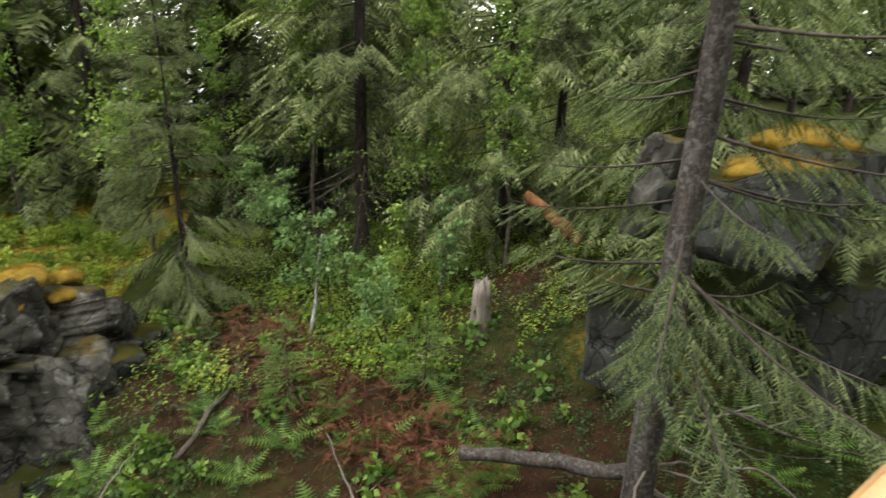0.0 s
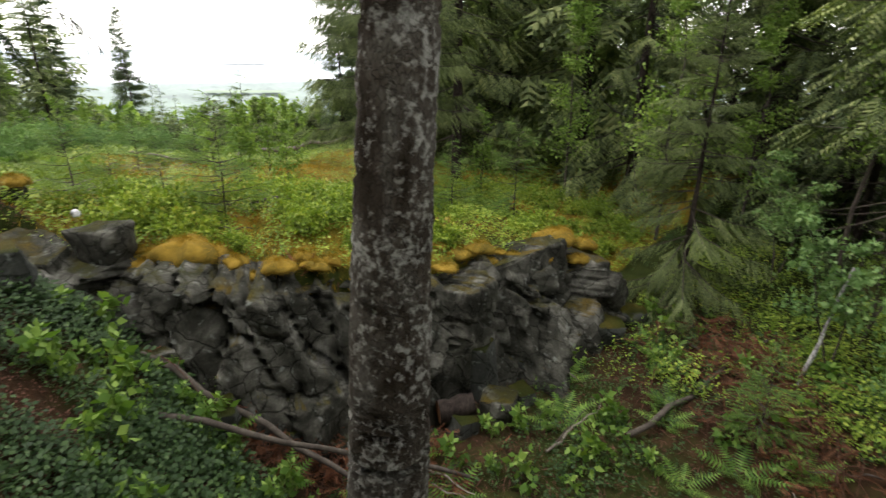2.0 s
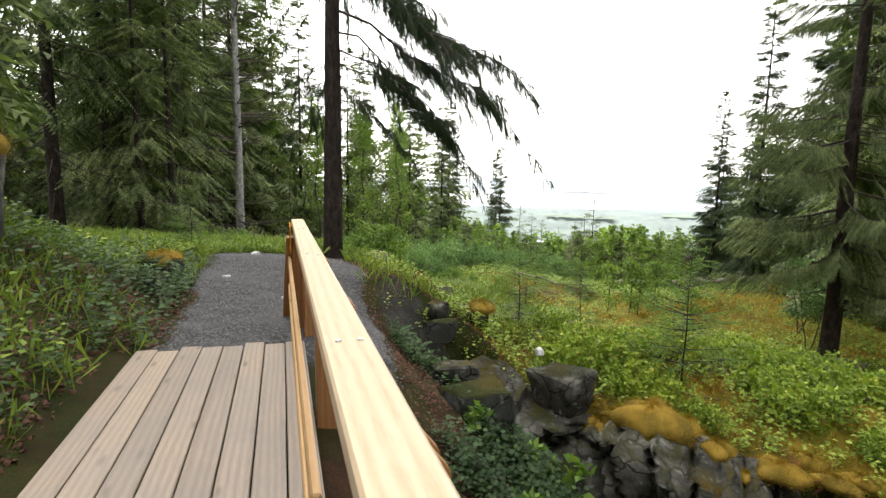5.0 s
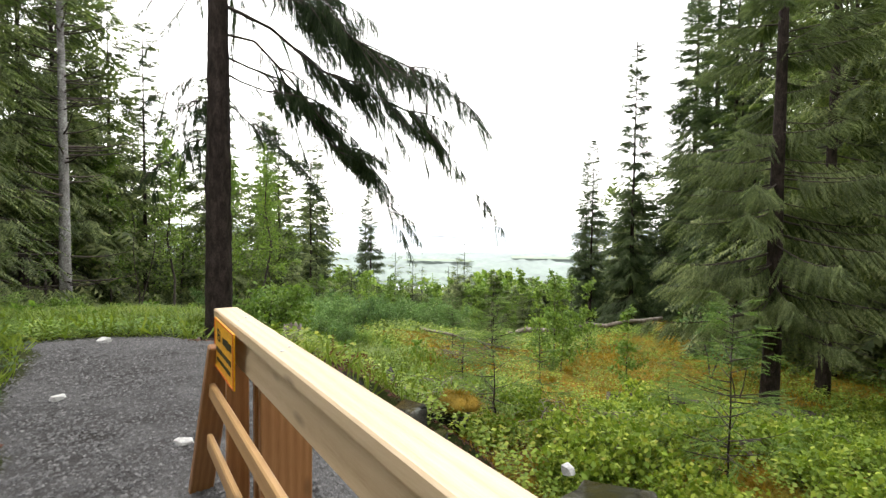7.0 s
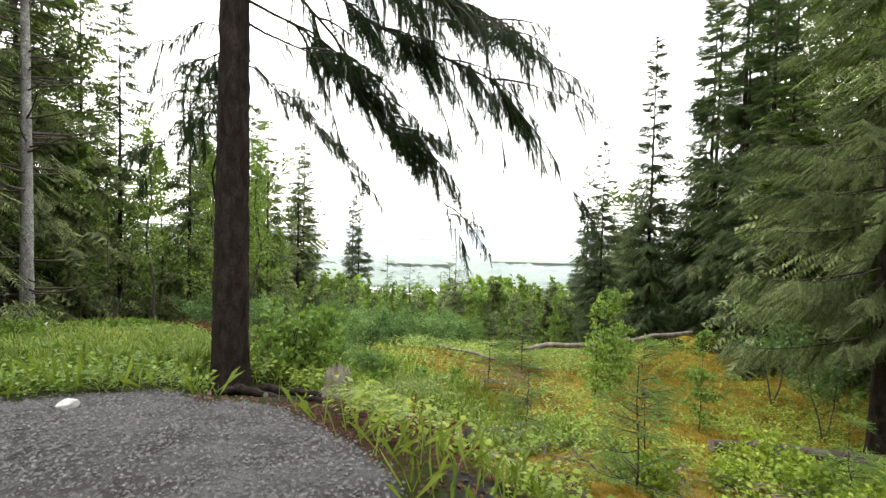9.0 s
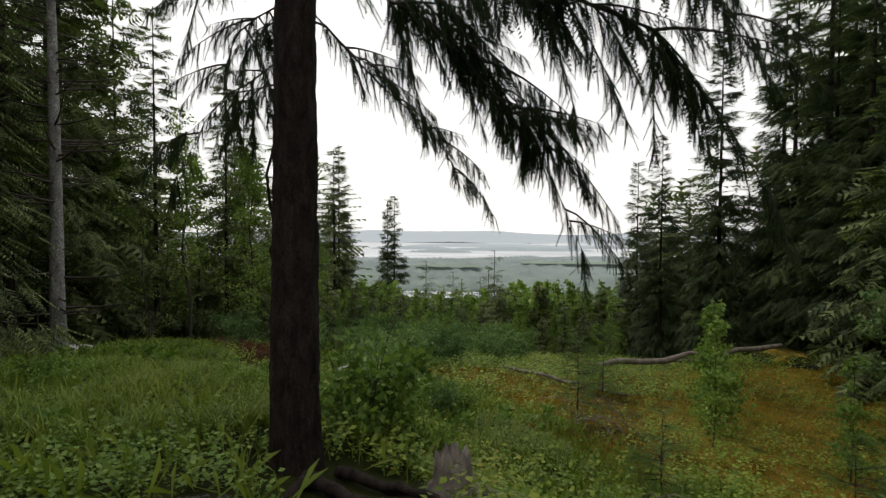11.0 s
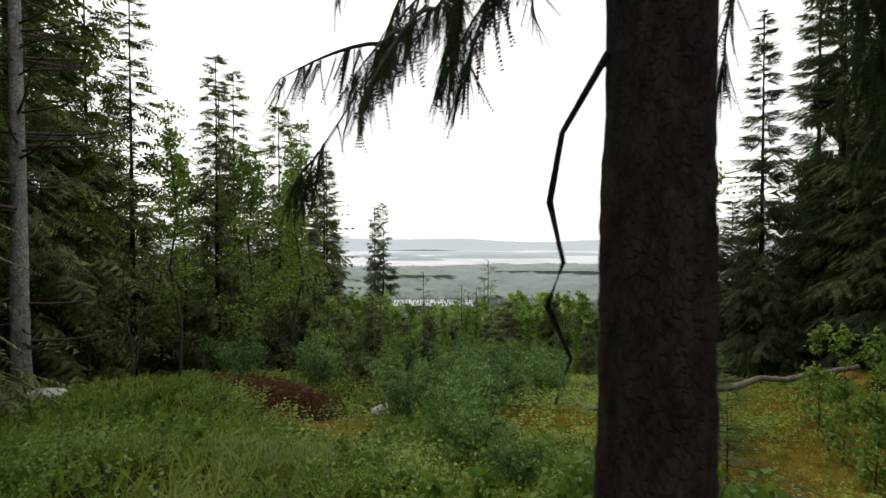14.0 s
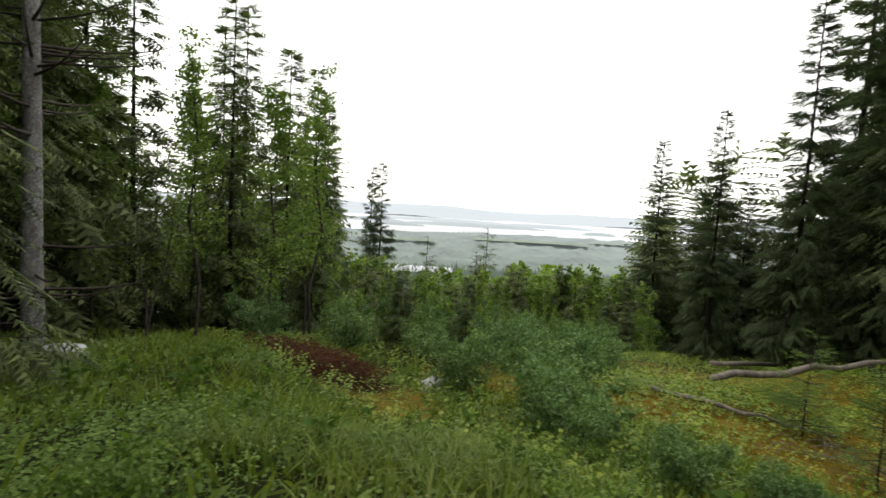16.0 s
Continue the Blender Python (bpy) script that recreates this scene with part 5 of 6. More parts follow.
KINDS = {
    "birch_a": ("birch_tree", dict(h=9, seed=41, r=0.06, low=0.2, spread=0.16, limbs=60, leaves=3400, leaf=0.13)),
    "birch_b": ("birch_tree", dict(h=11, seed=42, r=0.07, low=0.3, spread=0.13, limbs=60, leaves=3000, leaf=0.13, lean=(0.03, 0))),
    "young": ("young_birch", dict(h=5, seed=43, r=0.035, low=0.08, spread=0.2, limbs=30, leaves=800, leaf=0.2)),
    "young_b": ("young_birch", dict(h=6, seed=53, r=0.035, low=0.05, spread=0.15, limbs=30, leaves=800, leaf=0.2)),
    "rowan": ("rowan_sapling", dict(h=2.6, seed=44, r=0.02, low=0.3, spread=0.3, limbs=30, leaves=1500, leaf=0.085, mat=G_ROWAN, stems=2)),
    "bush": ("leafy_bush", dict(h=1.3, seed=45, r=0.014, low=0.15, spread=0.55, limbs=60, leaves=3600, leaf=0.065, mat=G_ROWAN, stems=7)),
    "shrub": ("green_shrub", dict(h=0.8, seed=46, r=0.01, low=0.1, spread=0.6, limbs=50, leaves=1900, leaf=0.055, mat=G_BIRCH, stems=7)),
    "herb": ("leafy_herb", dict(h=0.4, seed=47, r=0.004, low=0.2, spread=0.5, limbs=14, leaves=60, leaf=0.1, mat=G_FERN, stems=3)),
    "berry": ("bilberry_bush", dict(h=0.42, seed=54, r=0.006, low=0.1, spread=0.8, limbs=50, leaves=1300, leaf=0.05, mat=G_BERRY, stems=8)),
    "bare": ("bare_sapling", dict(h=5.5, seed=48, r=0.03, low=0.15, spread=0.2, limbs=40, leaves=260, leaf=0.08, stems=2)),
}
for x, y, s, k in ((-31, 3.0, 0.9, "birch_a"), (-33, 5.2, 1.0, "birch_b"), (-35, 1.5, 1.0, "birch_a"), (-37, 6.5, 0.9, "birch_b"), (-30.5, 0.8, 0.8, "birch_b"), (-40, 8.5, 0.85, "birch_a"), (-38, 4.0, 1.1, "birch_a"), (-30.5, -3.6, 0.8, "birch_a"), (-34, -1.5, 0.9, "birch_a"), (-42, 7.5, 1.0, "birch_b"),
                   (-2.8, 14.5, 0.6, "birch_a"), (-5, 18, 0.8, "birch_b"), (1.0, 9.6, 0.45, "young"), (-9.3, 12.5, 0.5, "young"), (-15.5, 8.8, 0.45, "young"), (-4.2, 12.6, 0.75, "birch_a"), (-0.6, 12.8, 0.7, "birch_b"), (1.8, 11.6, 0.7, "birch_a"), (-7.0, 13.2, 0.6, "birch_a"), (3.2, 9.8, 0.6, "birch_b")):
    grow(k, "light-green birch at the edge of the wood", "birch", x, y, min(s, max(room(x, y), 2.5) / KINDS[k][1]["h"]), "birches")
for x, y, s, k in ((-0.3, 9.3, 1.0, "rowan"), (0.7, 8.2, 0.8, "rowan"), (-1.6, 11.8, 1.0, "rowan"), (-13.9, 13.0, 1.2, "rowan"), (1.8, 9.6, 0.9, "rowan"), (-12, 11.0, 0.9, "rowan")):
    grow(k, "grey-green rowan sapling in the gully", "sapling", x, y, s, "rowan saplings")
for x, y, s in ((-19.5, 3.6, 1.0), (-20.8, 4.3, 1.1), (-21.5, 5.5, 1.0), (-23.5, 4.8, 1.2), (-25.9, 5.4, 0.9), (-24.5, 7.0, 1.2), (-18.6, 3.2, 0.8), (-28, 4.2, 1.3), (-29.5, 2.2, 1.2), (-27.5, 6.8, 1.2), (-17.1, 2.6, 0.6), (-22.5, 8.5, 1.0), (-24, 9.5, 1.2), (-26.5, 9.2, 1.3), (-28.5, 8.0, 1.3), (-30.5, 6.0, 1.4), (-31.5, 9.5, 1.3), (-33, 11.5, 1.4), (-29.5, 11.5, 1.2), (-22.2, 6.8, 0.9), (-35.5, 9.5, 1.5), (-26.5, 12.5, 1.2), (-31, 14.5, 1.4), (-16.4, 3.0, 0.5)):
    grow("bush", "dense leafy green bush on the slope", "bush", x, y, s, "slope bushes")
for x, y, s in ((-14.2, 0.85, 1.5), (-14.9, 1.3, 1.2), (-13.9, 1.4, 0.9)):
    grow("shrub", "feathery green shrub at the foot of the spruce", "shrub", x, y, s, "shrubs by the spruce")
gb = random.Random(63)
for k in range(150):
    x, y = gb.uniform(-11, -4.6), gb.uniform(2.2, 13)
    if wall_side(np.array([x]), np.array([y]))[0] < -0.5 and math.hypot(x + 10.4, y - 8) > 1.2:
        grow("berry", "low bilberry bush on the mossy ledge", "shrub", x, y, gb.uniform(0.6, 1.5), "ledge bilberry bushes", gb.uniform(0, 6))
grow("bare", "thin bent sapling with grey bark and few leaves", "sapling", -30.0, -0.5, 1.0)
grow("bare", "thin leaning grey sapling in the gully", "sapling", 0.0, 10.4, 0.7)
g = np.random.default_rng(77)
c = 0
slope_s, slope_b = [], []
for k in range(1500):
    dc, b = 15 + 125 * g.uniform(0, 1) ** 1.25, g.uniform(36, 70)
    if dc < 25 and b < 52:
        continue
    x, y = -13 - dc * math.sin(radians(b)), -1.5 + dc * math.cos(radians(b))
    if x > -20 or math.hypot(x + 25.5, y - 2.9) < 3.6 or (dc < 30 and k % 3):
        continue
    zg = land1(x, y)
    cap = (1.5 - math.tan(radians(g.uniform(5.4, 8.5))) * dc) - zg
    hh = min(cap, g.uniform(1.5, 3.2) if dc < 32 else g.uniform(3.5, 9))
    if hh < 0.7:
        continue
    spruce = g.random() < (0.2 if dc < 30 else 0.5)
    if dc < 38:
        if spruce:
            plant(FAR_SPRUCES, 4 if c % 2 else 2, x, y, g.uniform(0, 6), hh / (8 if c % 2 else 11), "small spruce on the lower slope", "slope spruces")
        else:
            grow("young" if c % 2 else "young_b", "bright-green young birch on the slope", "birch", x, y, hh / (5 if c % 2 else 6), "slope birches", g.uniform(0, 6))
        c += 1
    else:
        (slope_s if spruce else slope_b).append((x, y, hh))


def simple_spruce(seed, n_=46):
    """A small spruce of few sprays, one high."""
    g_ = np.random.default_rng(seed)
    z0 = np.concatenate([np.linspace(0.06, 0.93, n_ - 1), [0.86]])
    a = np.arange(n_) * 2.4
    u = 1 - z0
    d = np.stack([np.cos(a), np.sin(a), -0.5 * u + 0.15], -1)
    d[-1] = (0, 0.02, 1)
    return strew(SPRAY_FAR, SPRAY_FAR_F, np.stack([0 * a, 0 * a, z0], -1), rot_frames(d, g_.normal(0, 0.3, n_)), (0.07 + 0.2 * u) * g_.uniform(0.75, 1.25, n_) + 0.03)


def simple_birch(seed, n_=150):
    g_ = np.random.default_rng(seed)
    z0 = g_.uniform(0.12, 1.0, n_)
    a = g_.uniform(0, 6.28, n_)
    r_ = 0.2 * np.sin(np.pi * np.clip(z0, 0.1, 0.97)) ** 0.6 * g_.uniform(0.1, 1, n_) ** 0.5
    P = np.stack([r_ * np.cos(a), r_ * np.sin(a), z0], -1)
    return strew(LEAF, LEAF_F, P, rot_frames(g_.normal(0, 1, (n_, 3)), a), g_.uniform(0.05, 0.11, n_))


def joined_trees(name, label, category, spots_, maker, mat):
    groups = [maker(5), maker(6), maker(7)]
    out_v = []
    for i, (tv, tf) in enumerate(groups):
        sel = np.array(spots_[i::3])
        if not len(sel):
            continue
        a = sel[:, 0] * 5.1 + sel[:, 1]
        P = np.stack([sel[:, 0], sel[:, 1], land(sel[:, 0], sel[:, 1]) - 0.2], -1)
        out_v.append(strew(tv, tf, P, rot_frames(np.stack([np.cos(a), np.sin(a), 0 * a], -1), 0 * a), sel[:, 2]))
    tagged(new(name, mesh_np(name, *merge(*out_v), mat)), label, category, kind="stuff")


joined_trees("slope_spruces", "young bright-green spruces crowding the lower slope", "spruce", slope_s, simple_spruce, G_SPRUCE_FRESH)
joined_trees("slope_birches", "young light-green birches crowding the lower slope", "birch", slope_b, simple_birch, G_BIRCH)
joined_trees("far_spruces", "dark spruces deep in the wood", "spruce", far_spots, lambda sd: simple_spruce(sd, 110), G_SPRUCE)
for x, y, s in ((-14.6, 7.2, 0.42), (-15.6, 8.6, 0.5), (-16.6, 10.2, 0.5), (-13.2, 8.6, 0.4), (-17.8, 12.2, 0.5)):
    grow("young", "yellow-green young birch on the mossy slope", "birch", x, y, s, "moss slope birches")

# distant canopy below the hill, haze painted into its colour
CONE = np.array([(0, 0, 1.0)] + [(0.2 * math.cos(a) * (1 if i % 2 else 0.55), 0.2 * math.sin(a) * (1 if i % 2 else 0.55), 0.12 * (i % 3)) for i, a in enumerate(np.arange(9) * 2 * np.pi / 9)])
CONE_F = np.array([(0, 1 + i, 1 + (i + 1) % 9) for i in range(9)])
n_ = 9000
dd = 110 + 560 * g.uniform(0, 1, n_) ** 0.8
bb = np.radians(g.uniform(30, 78, n_))
px, py = -13 - dd * np.sin(bb), -1.5 + dd * np.cos(bb)
pz = np.where(dd > 300, -80 + 0 * px, land(px, py)) - 1
hs = g.uniform(7, 13, n_)
hs = np.minimum(hs, np.maximum(1.5 - np.tan(np.radians(5.2)) * dd - pz, 3))
Rz = rot_frames(np.stack([np.cos(bb * 37), np.sin(bb * 37), 0 * bb], -1), 0 * bb)
canopy = tagged(new("distant_woods", mesh_np("distant_woods", *strew(CONE, CONE_F, np.stack([px, py, pz], -1), Rz, hs), hazy("hazy_tree_tops", (0.04, 0.068, 0.03), (0.19, 0.22, 0.225), 80, 1600, 0.3, 0.05))), "woods of small spruces with painted haze below the hill", "woods", kind="stuff")

# small conifers near the path
for x, y, s, sd in ((-10.2, 2.59, 1.7, 61), (-8.05, 3.9, 2.1, 62), (-12.9, -2.6, 1.1, 63), (-11.5, 4.5, 1.3, 64), (-9.5, 5.0, 1.0, 65), (-16.5, 6.0, 1.6, 66), (-13.3, 4.2, 1.2, 67), (-7.2, 8.5, 1.6, 68), (-6.3, 9.5, 2.2, 69), (-18.2, 8.5, 2.0, 70), (-0.8, 6.9, 1.5, 71), (1.2, 7.2, 1.6, 72)):
    assemble("spruce_sapling", "small thin spruce sapling with sparse needles", "sapling",
             spruce_parts(s, sd, r=0.016, low=0.1, spread=0.36, per_m=26, twigs=16, template="fine", droop=0.1, skirt=0.1, fresh=True, twig_len=1.0), on_land(x, y, sd, 0.0), "spruce saplings")

# ---- deadwood ----
def log(label, a, b, r0, r1, mat, sd, name="fallen_log", sides=12, bend=0.03, end_mat=None):
    g_ = np.random.default_rng(sd)
    t = np.linspace(0, 1, 9)
    a, b = np.array(a, float), np.array(b, float)
    ln = a + (b - a) * t[:, None]
    ln[1:-1] += g_.normal(0, bend, (7, 3)) * np.linalg.norm(b - a) * 0.3
    rad = (r0 + (r1 - r0) * t) * (1 + 0.08 * g_.normal(0, 1, 9))
    V, F_ = tubes(ln[None], rad[None], sides)
    ob = thing(name, label, "log" if r0 > 0.03 else "branch")
    part_me("stem", mesh_np("stem", V, F_, mat, True), ob)
    if r0 > 0.02:
        for e, sl in ((ln[0], V[:sides]), (ln[-1], V[-sides:])):
            bm = bmesh.new()
            bm.faces.new([bm.verts.new(v) for v in sl])
            part("cut_end", bm, end_mat or DEADWOOD, ob)
    return ob


def gz(x, y, dz=0.0):
    return (x, y, land1(x, y) + dz)


log("weathered fallen log on the mossy ledge", gz(-11.6, 6.2, 0.2), gz(-9.8, 10.2, 0.24), 0.09, 0.12, TWIG, 1)
log("weathered fallen log on the mossy ledge", gz(-11.2, 6.0, 0.2), gz(-9.2, 10.4, 0.22), 0.06, 0.08, TWIG, 2)
log("pale fallen log across the slope", gz(-25.3, 18.9, 0.4), gz(-22.6, 23.7, 0.9), 0.1, 0.07, DEADWOOD, 3)
log("pale fallen trunk at the edge of the wood", gz(-21.7, 11.9, 0.3), gz(-18.9, 17.6, 0.6), 0.1, 0.08, DEADWOOD, 4)
log("dark fallen branch among the shrubs", gz(-20.5, 7.3, 0.2), gz(-17.8, 8.9, 0.15), 0.05, 0.03, DEADWOOD, 5)
log("dark fallen branch on the moss slope", gz(-9.6, 3.1, 0.12), gz(-8.2, 5.4, 0.2), 0.05, 0.03, TWIG, 14)
log("grey root lying beside the path", gz(-12.5, 1.1, 0.1), gz(-11.0, 2.5, 0.05), 0.05, 0.025, DEADWOOD, 6)
for k_, (xa, ya, xb, yb, ra) in enumerate(((-13.05, -0.05, -12.2, 0.0, 0.06), (-13.1, 0.2, -12.1, 0.5, 0.05), (-12.5, 0.0, -11.7, 0.35, 0.035), (-12.6, 0.35, -11.6, 0.8, 0.04), (-13.0, -0.1, -12.3, -0.45, 0.04))):
    log("dark bare spruce root at the edge of the path", gz(xa, ya, 0.05), gz(xb, yb, 0.02), ra, ra * 0.45, BARK_SPRUCE, 60 + k_, "tree_root")
log("sawn spruce log with orange cut end in the gully", (-4.15, 5.3, -3.45), (-4.5, 4.9, -3.55), 0.17, 0.17, BARK_SPRUCE, 7, end_mat=ORANGE_WOOD)
log("pale brown log lying across the gully", (3.0, 4.3, -2.75), (1.3, 5.1, -2.95), 0.09, 0.08, BARK_GREYBROWN, 8)
log("broken orange-brown log on the bank", (4.2, 8.6, -1.55), (3.4, 9.4, -0.85), 0.13, 0.1, ORANGE_WOOD, 9, end_mat=ORANGE_WOOD)
log("thin leaning birch stem", gz(-0.6, 8.7, 0.0), (-0.35, 9.6, -1.6), 0.035, 0.02, BARK_GREY, 10)
log("dark dead pole in the gully", gz(-6.6, 1.9, 0.15), gz(-4.0, 3.4, 0.2), 0.05, 0.035, TWIG, 11)
log("dark dead pole in the gully", gz(-5.6, 1.6, 0.12), gz(-3.4, 4.2, 0.2), 0.04, 0.025, TWIG, 12)
log("dead stick on the gully floor", gz(-2.2, 6.2, 0.08), gz(-1.2, 9.5, 0.15), 0.04, 0.03, TWIG, 13)
g = np.random.default_rng(31)
for k in range(26):
    x, y = (g.uniform(-4.5, 2.5), g.uniform(3.0, 9.5)) if k < 18 else (g.uniform(-11, -7), g.uniform(3, 7))
    a = g.uniform(0, 6.28)
    L = g.uniform(0.6, 1.8)
    log("thin dead stick on the forest floor", gz(x, y, 0.06), gz(x + L * math.cos(a), y + L * math.sin(a), g.uniform(0.05, 0.3)), g.uniform(0.01, 0.022), 0.006, DEADWOOD if k % 2 else TWIG, 400 + k, "dead_stick", 6, 0.05)
# dead lower boughs of the leaning spruce
tr = on_land(2.57, 3.52).translation
for k in range(16):
    a = g.uniform(-2.4, 1.2)
    z0 = g.uniform(0.6, 2.2)
    L = g.uniform(1.0, 2.3)
    a0 = np.array(tr) + (0, 0, z0)
    log("bare grey dead bough on the spruce", a0, a0 + np.array([math.cos(a) * L, math.sin(a) * L, g.uniform(-0.9, -0.2)]), 0.016, 0.004, DEADWOOD, 500 + k, "dead_bough", 5, 0.07)


def stump(label, x, y, h, r, sd):
    g_ = np.random.default_rng(sd)
    ob = thing("stump", label, "stump")
    a = np.arange(20) * 2 * np.pi / 20
    rows_ = []
    for zz, rr in ((-0.2, 1.5), (0.08, 1.25), (0.3 * h, 1.0), (0.6 * h, 0.92)):
        rows_.append(np.stack([np.cos(a) * r * rr * (1 + 0.1 * np.sin(4 * a + sd)), np.sin(a) * r * rr * (1 + 0.1 * np.cos(3 * a)), np.full(20, zz)], -1))
    rows_.append(rows_[-1] * (0.9, 0.9, 1) + np.stack([0 * a, 0 * a, h * (0.1 + 0.3 * g_.uniform(0, 1, 20))], -1))
    rows_.append(np.stack([0.5 * r * np.cos(a), 0.5 * r * np.sin(a), np.full(20, 0.45 * h)], -1))
    V = np.concatenate(rows_)
    F_ = np.array([(j * 20 + i, j * 20 + (i + 1) % 20, j * 20 + 20 + (i + 1) % 20, j * 20 + 20 + i) for j in range(5) for i in range(20)])
    part_me("wood", mesh_np("wood", V, F_, DEADWOOD), ob)
    ob.location = gz(x, y)


stump("jagged grey broken stump on the bank", 2.35, 8.3, 1.1, 0.16, 3)
stump("rotten mossy stump by the path", -12.35, 0.75, 0.35, 0.14, 4)

# brown dead brush heaps
def brush(label, x, y, w, n_, sd, up=0.45, needles=True):
    g_ = np.random.default_rng(sd)
    k = 6
    t = np.linspace(0, 1, k)
    c0 = np.stack([x + g_.normal(0, w * 0.45, n_), y + g_.normal(0, w * 0.35, n_)], -1)
    a = g_.uniform(0, 6.28, n_)
    L = g_.uniform(0.3, 1.0, n_) * w
    ln = np.zeros((n_, k, 3))
    ln[..., 0] = c0[:, :1] + np.cos(a)[:, None] * L[:, None] * (t - 0.5)
    ln[..., 1] = c0[:, 1:] + np.sin(a)[:, None] * L[:, None] * (t - 0.5)
    ln[..., 2] = land(ln[..., 0], ln[..., 1]) + (g_.uniform(0.02, up, n_))[:, None] * np.sin(np.pi * (0.15 + 0.8 * t))
    ob = tagged(new("brush_heap", mesh_np("brush_heap", *tubes(ln, np.full((n_, k), 0.006) * (1.3 - t), 3), BROWN_TWIG if needles else DEADWOOD)), label, "brush", kind="stuff")
    if not needles:
        return
    m_ = n_ * 9
    b = g_.integers(0, n_, m_)
    p_ = ln[b, g_.integers(0, k, m_)] + g_.normal(0, 0.03, (m_, 3))
    me = mesh_np("dead_needle_sprays", *strew(SPRAY_LONG, SPRAY_LONG_F, p_, rot_frames(g_.normal(0, 1, (m_, 3)) * (1, 1, 0.4), g_.uniform(0, 6, m_)), g_.uniform(0.12, 0.3, m_)), G_DEAD)
    o2 = new("twigs", me)
    o2.parent = ob
    tagged(o2, kind="stuff")


BROWN_TWIG = solid("brown_twigs", [(0.3, (0.055, 0.026, 0.018)), (0.7, (0.12, 0.06, 0.042))], 6, 50, 0.9)
for x, y, w, n_, sd in ((-5.6, 3.2, 1.1, 130, 1), (-4.6, 3.9, 1.0, 110, 2), (-1.4, 8.6, 1.1, 110, 3), (-0.4, 7.2, 1.0, 60, 4), (1.2, 5.6, 1.0, 60, 5), (-26.3, 2.4, 1.25, 190, 6), (-24.9, 2.8, 0.9, 120, 9), (-10.95, 1.15, 0.35, 60, 7), (0.6, 6.2, 0.8, 60, 8)):
    brush("heap of dead reddish-brown spruce twigs", x, y, w, n_, sd, 0.6 if x < -20 else 0.2 if x < -8 else 0.45)

for x, y, sd in ((-9.3, 4.6, 21), (-8.6, 5.8, 22), (-10.6, 4.0, 23), (-11.4, 2.9, 24), (-12.6, 3.4, 25), (-8.9, 3.4, 26), (-15.6, 5.6, 27), (-17.4, 7.4, 28)):
    brush("tangle of bare grey twigs on the moss", x, y, 1.0, 26, sd, 0.35, False)

# ---- ground cover ----
def no_heap(x, y):
    return smooth01(0.8, 1.3, np.minimum(np.hypot((x + 25.7) / 1.8, (y - 2.7) / 1.1), np.hypot((x + 24.2) / 2.4, (y - 2.5) / 1.2)))


def frond(n=11):
    V, F_ = [(-0.008, 0, 0), (0.008, 0, 0), (0, 1, -0.12)], [(0, 1, 2)]
    for i in range(n):
        y = 0.12 + 0.82 * i / n
        ln = 0.24 * math.sin(math.pi * (0.25 + 0.75 * i / n)) + 0.02
        for sg in (-1, 1):
            o = len(V)
            V += [(0, y, -0.12 * y * y), (0, y + 0.06, -0.12 * y * y), (sg * ln, y + 0.08, -0.12 * y * y - 0.04)]
            F_.append((o, o + 1, o + 2))
    return np.array(V), np.array(F_)


FROND, FROND_F = frond()
ga = np.random.default_rng(3)
az = np.arange(7) * 0.9 + ga.uniform(0, 0.4, 7)
fern_me = mesh_np("foliage", *strew(FROND, FROND_F, np.zeros((7, 3)), rot_frames(np.stack([np.cos(az), np.sin(az), ga.uniform(0.35, 0.9, 7)], -1), 0 * az), ga.uniform(0.4, 0.6, 7)), G_FERN)
fern = None
g = np.random.default_rng(9)
for k in range(90):
    if k < 66:
        x, y = g.uniform(-4.8, 2.6), g.uniform(3.4, 10.2)
    elif k < 76:
        x, y = g.uniform(-7.5, -4.5), g.uniform(1.8, 4.0)
    else:
        x, y = g.uniform(2.0, 5.5), g.uniform(2.6, 5.2)
    if wall_side(np.array([x]), np.array([y]))[0] < 0.7:
        continue
    m = on_land(x, y, g.uniform(0, 6))
    if fern is None:
        fern = thing("fern", "fresh green fern on the gully floor", "fern", "gully ferns", at=m)
        part_me("foliage", fern_me, fern)
    else:
        f = copy_thing(fern, m)
        s = g.uniform(0.55, 1.15)
        f.scale = (s, s, s)
for k in range(120):
    x, y = (g.uniform(-4.2, 3), g.uniform(3.2, 10)) if k < 80 else (g.uniform(-7.4, -4.2), g.uniform(0.4, 3.0))
    if wall_side(np.array([x]), np.array([y]))[0] > 0.6:
        grow("herb", "broad-leaved green seedling on the gully floor", "herb", x, y, g.uniform(0.7, 1.5), "gully herbs", g.uniform(0, 6))

for k in range(64):
    x, y = g.uniform(-25, -14.6), g.uniform(-4, 4.5)
    if no_heap(np.array([x]), np.array([y]))[0] > 0.5:
        if k % 3:
            grow("herb", "tall leafy weed standing in the grass", "weed", x, y, g.uniform(0.7, 1.3), "meadow weeds", g.uniform(0, 6))
        else:
            grow("shrub", "low bushy green shrub in the grass", "shrub", x, y, g.uniform(0.4, 0.8), "meadow shrubs", g.uniform(0, 6))


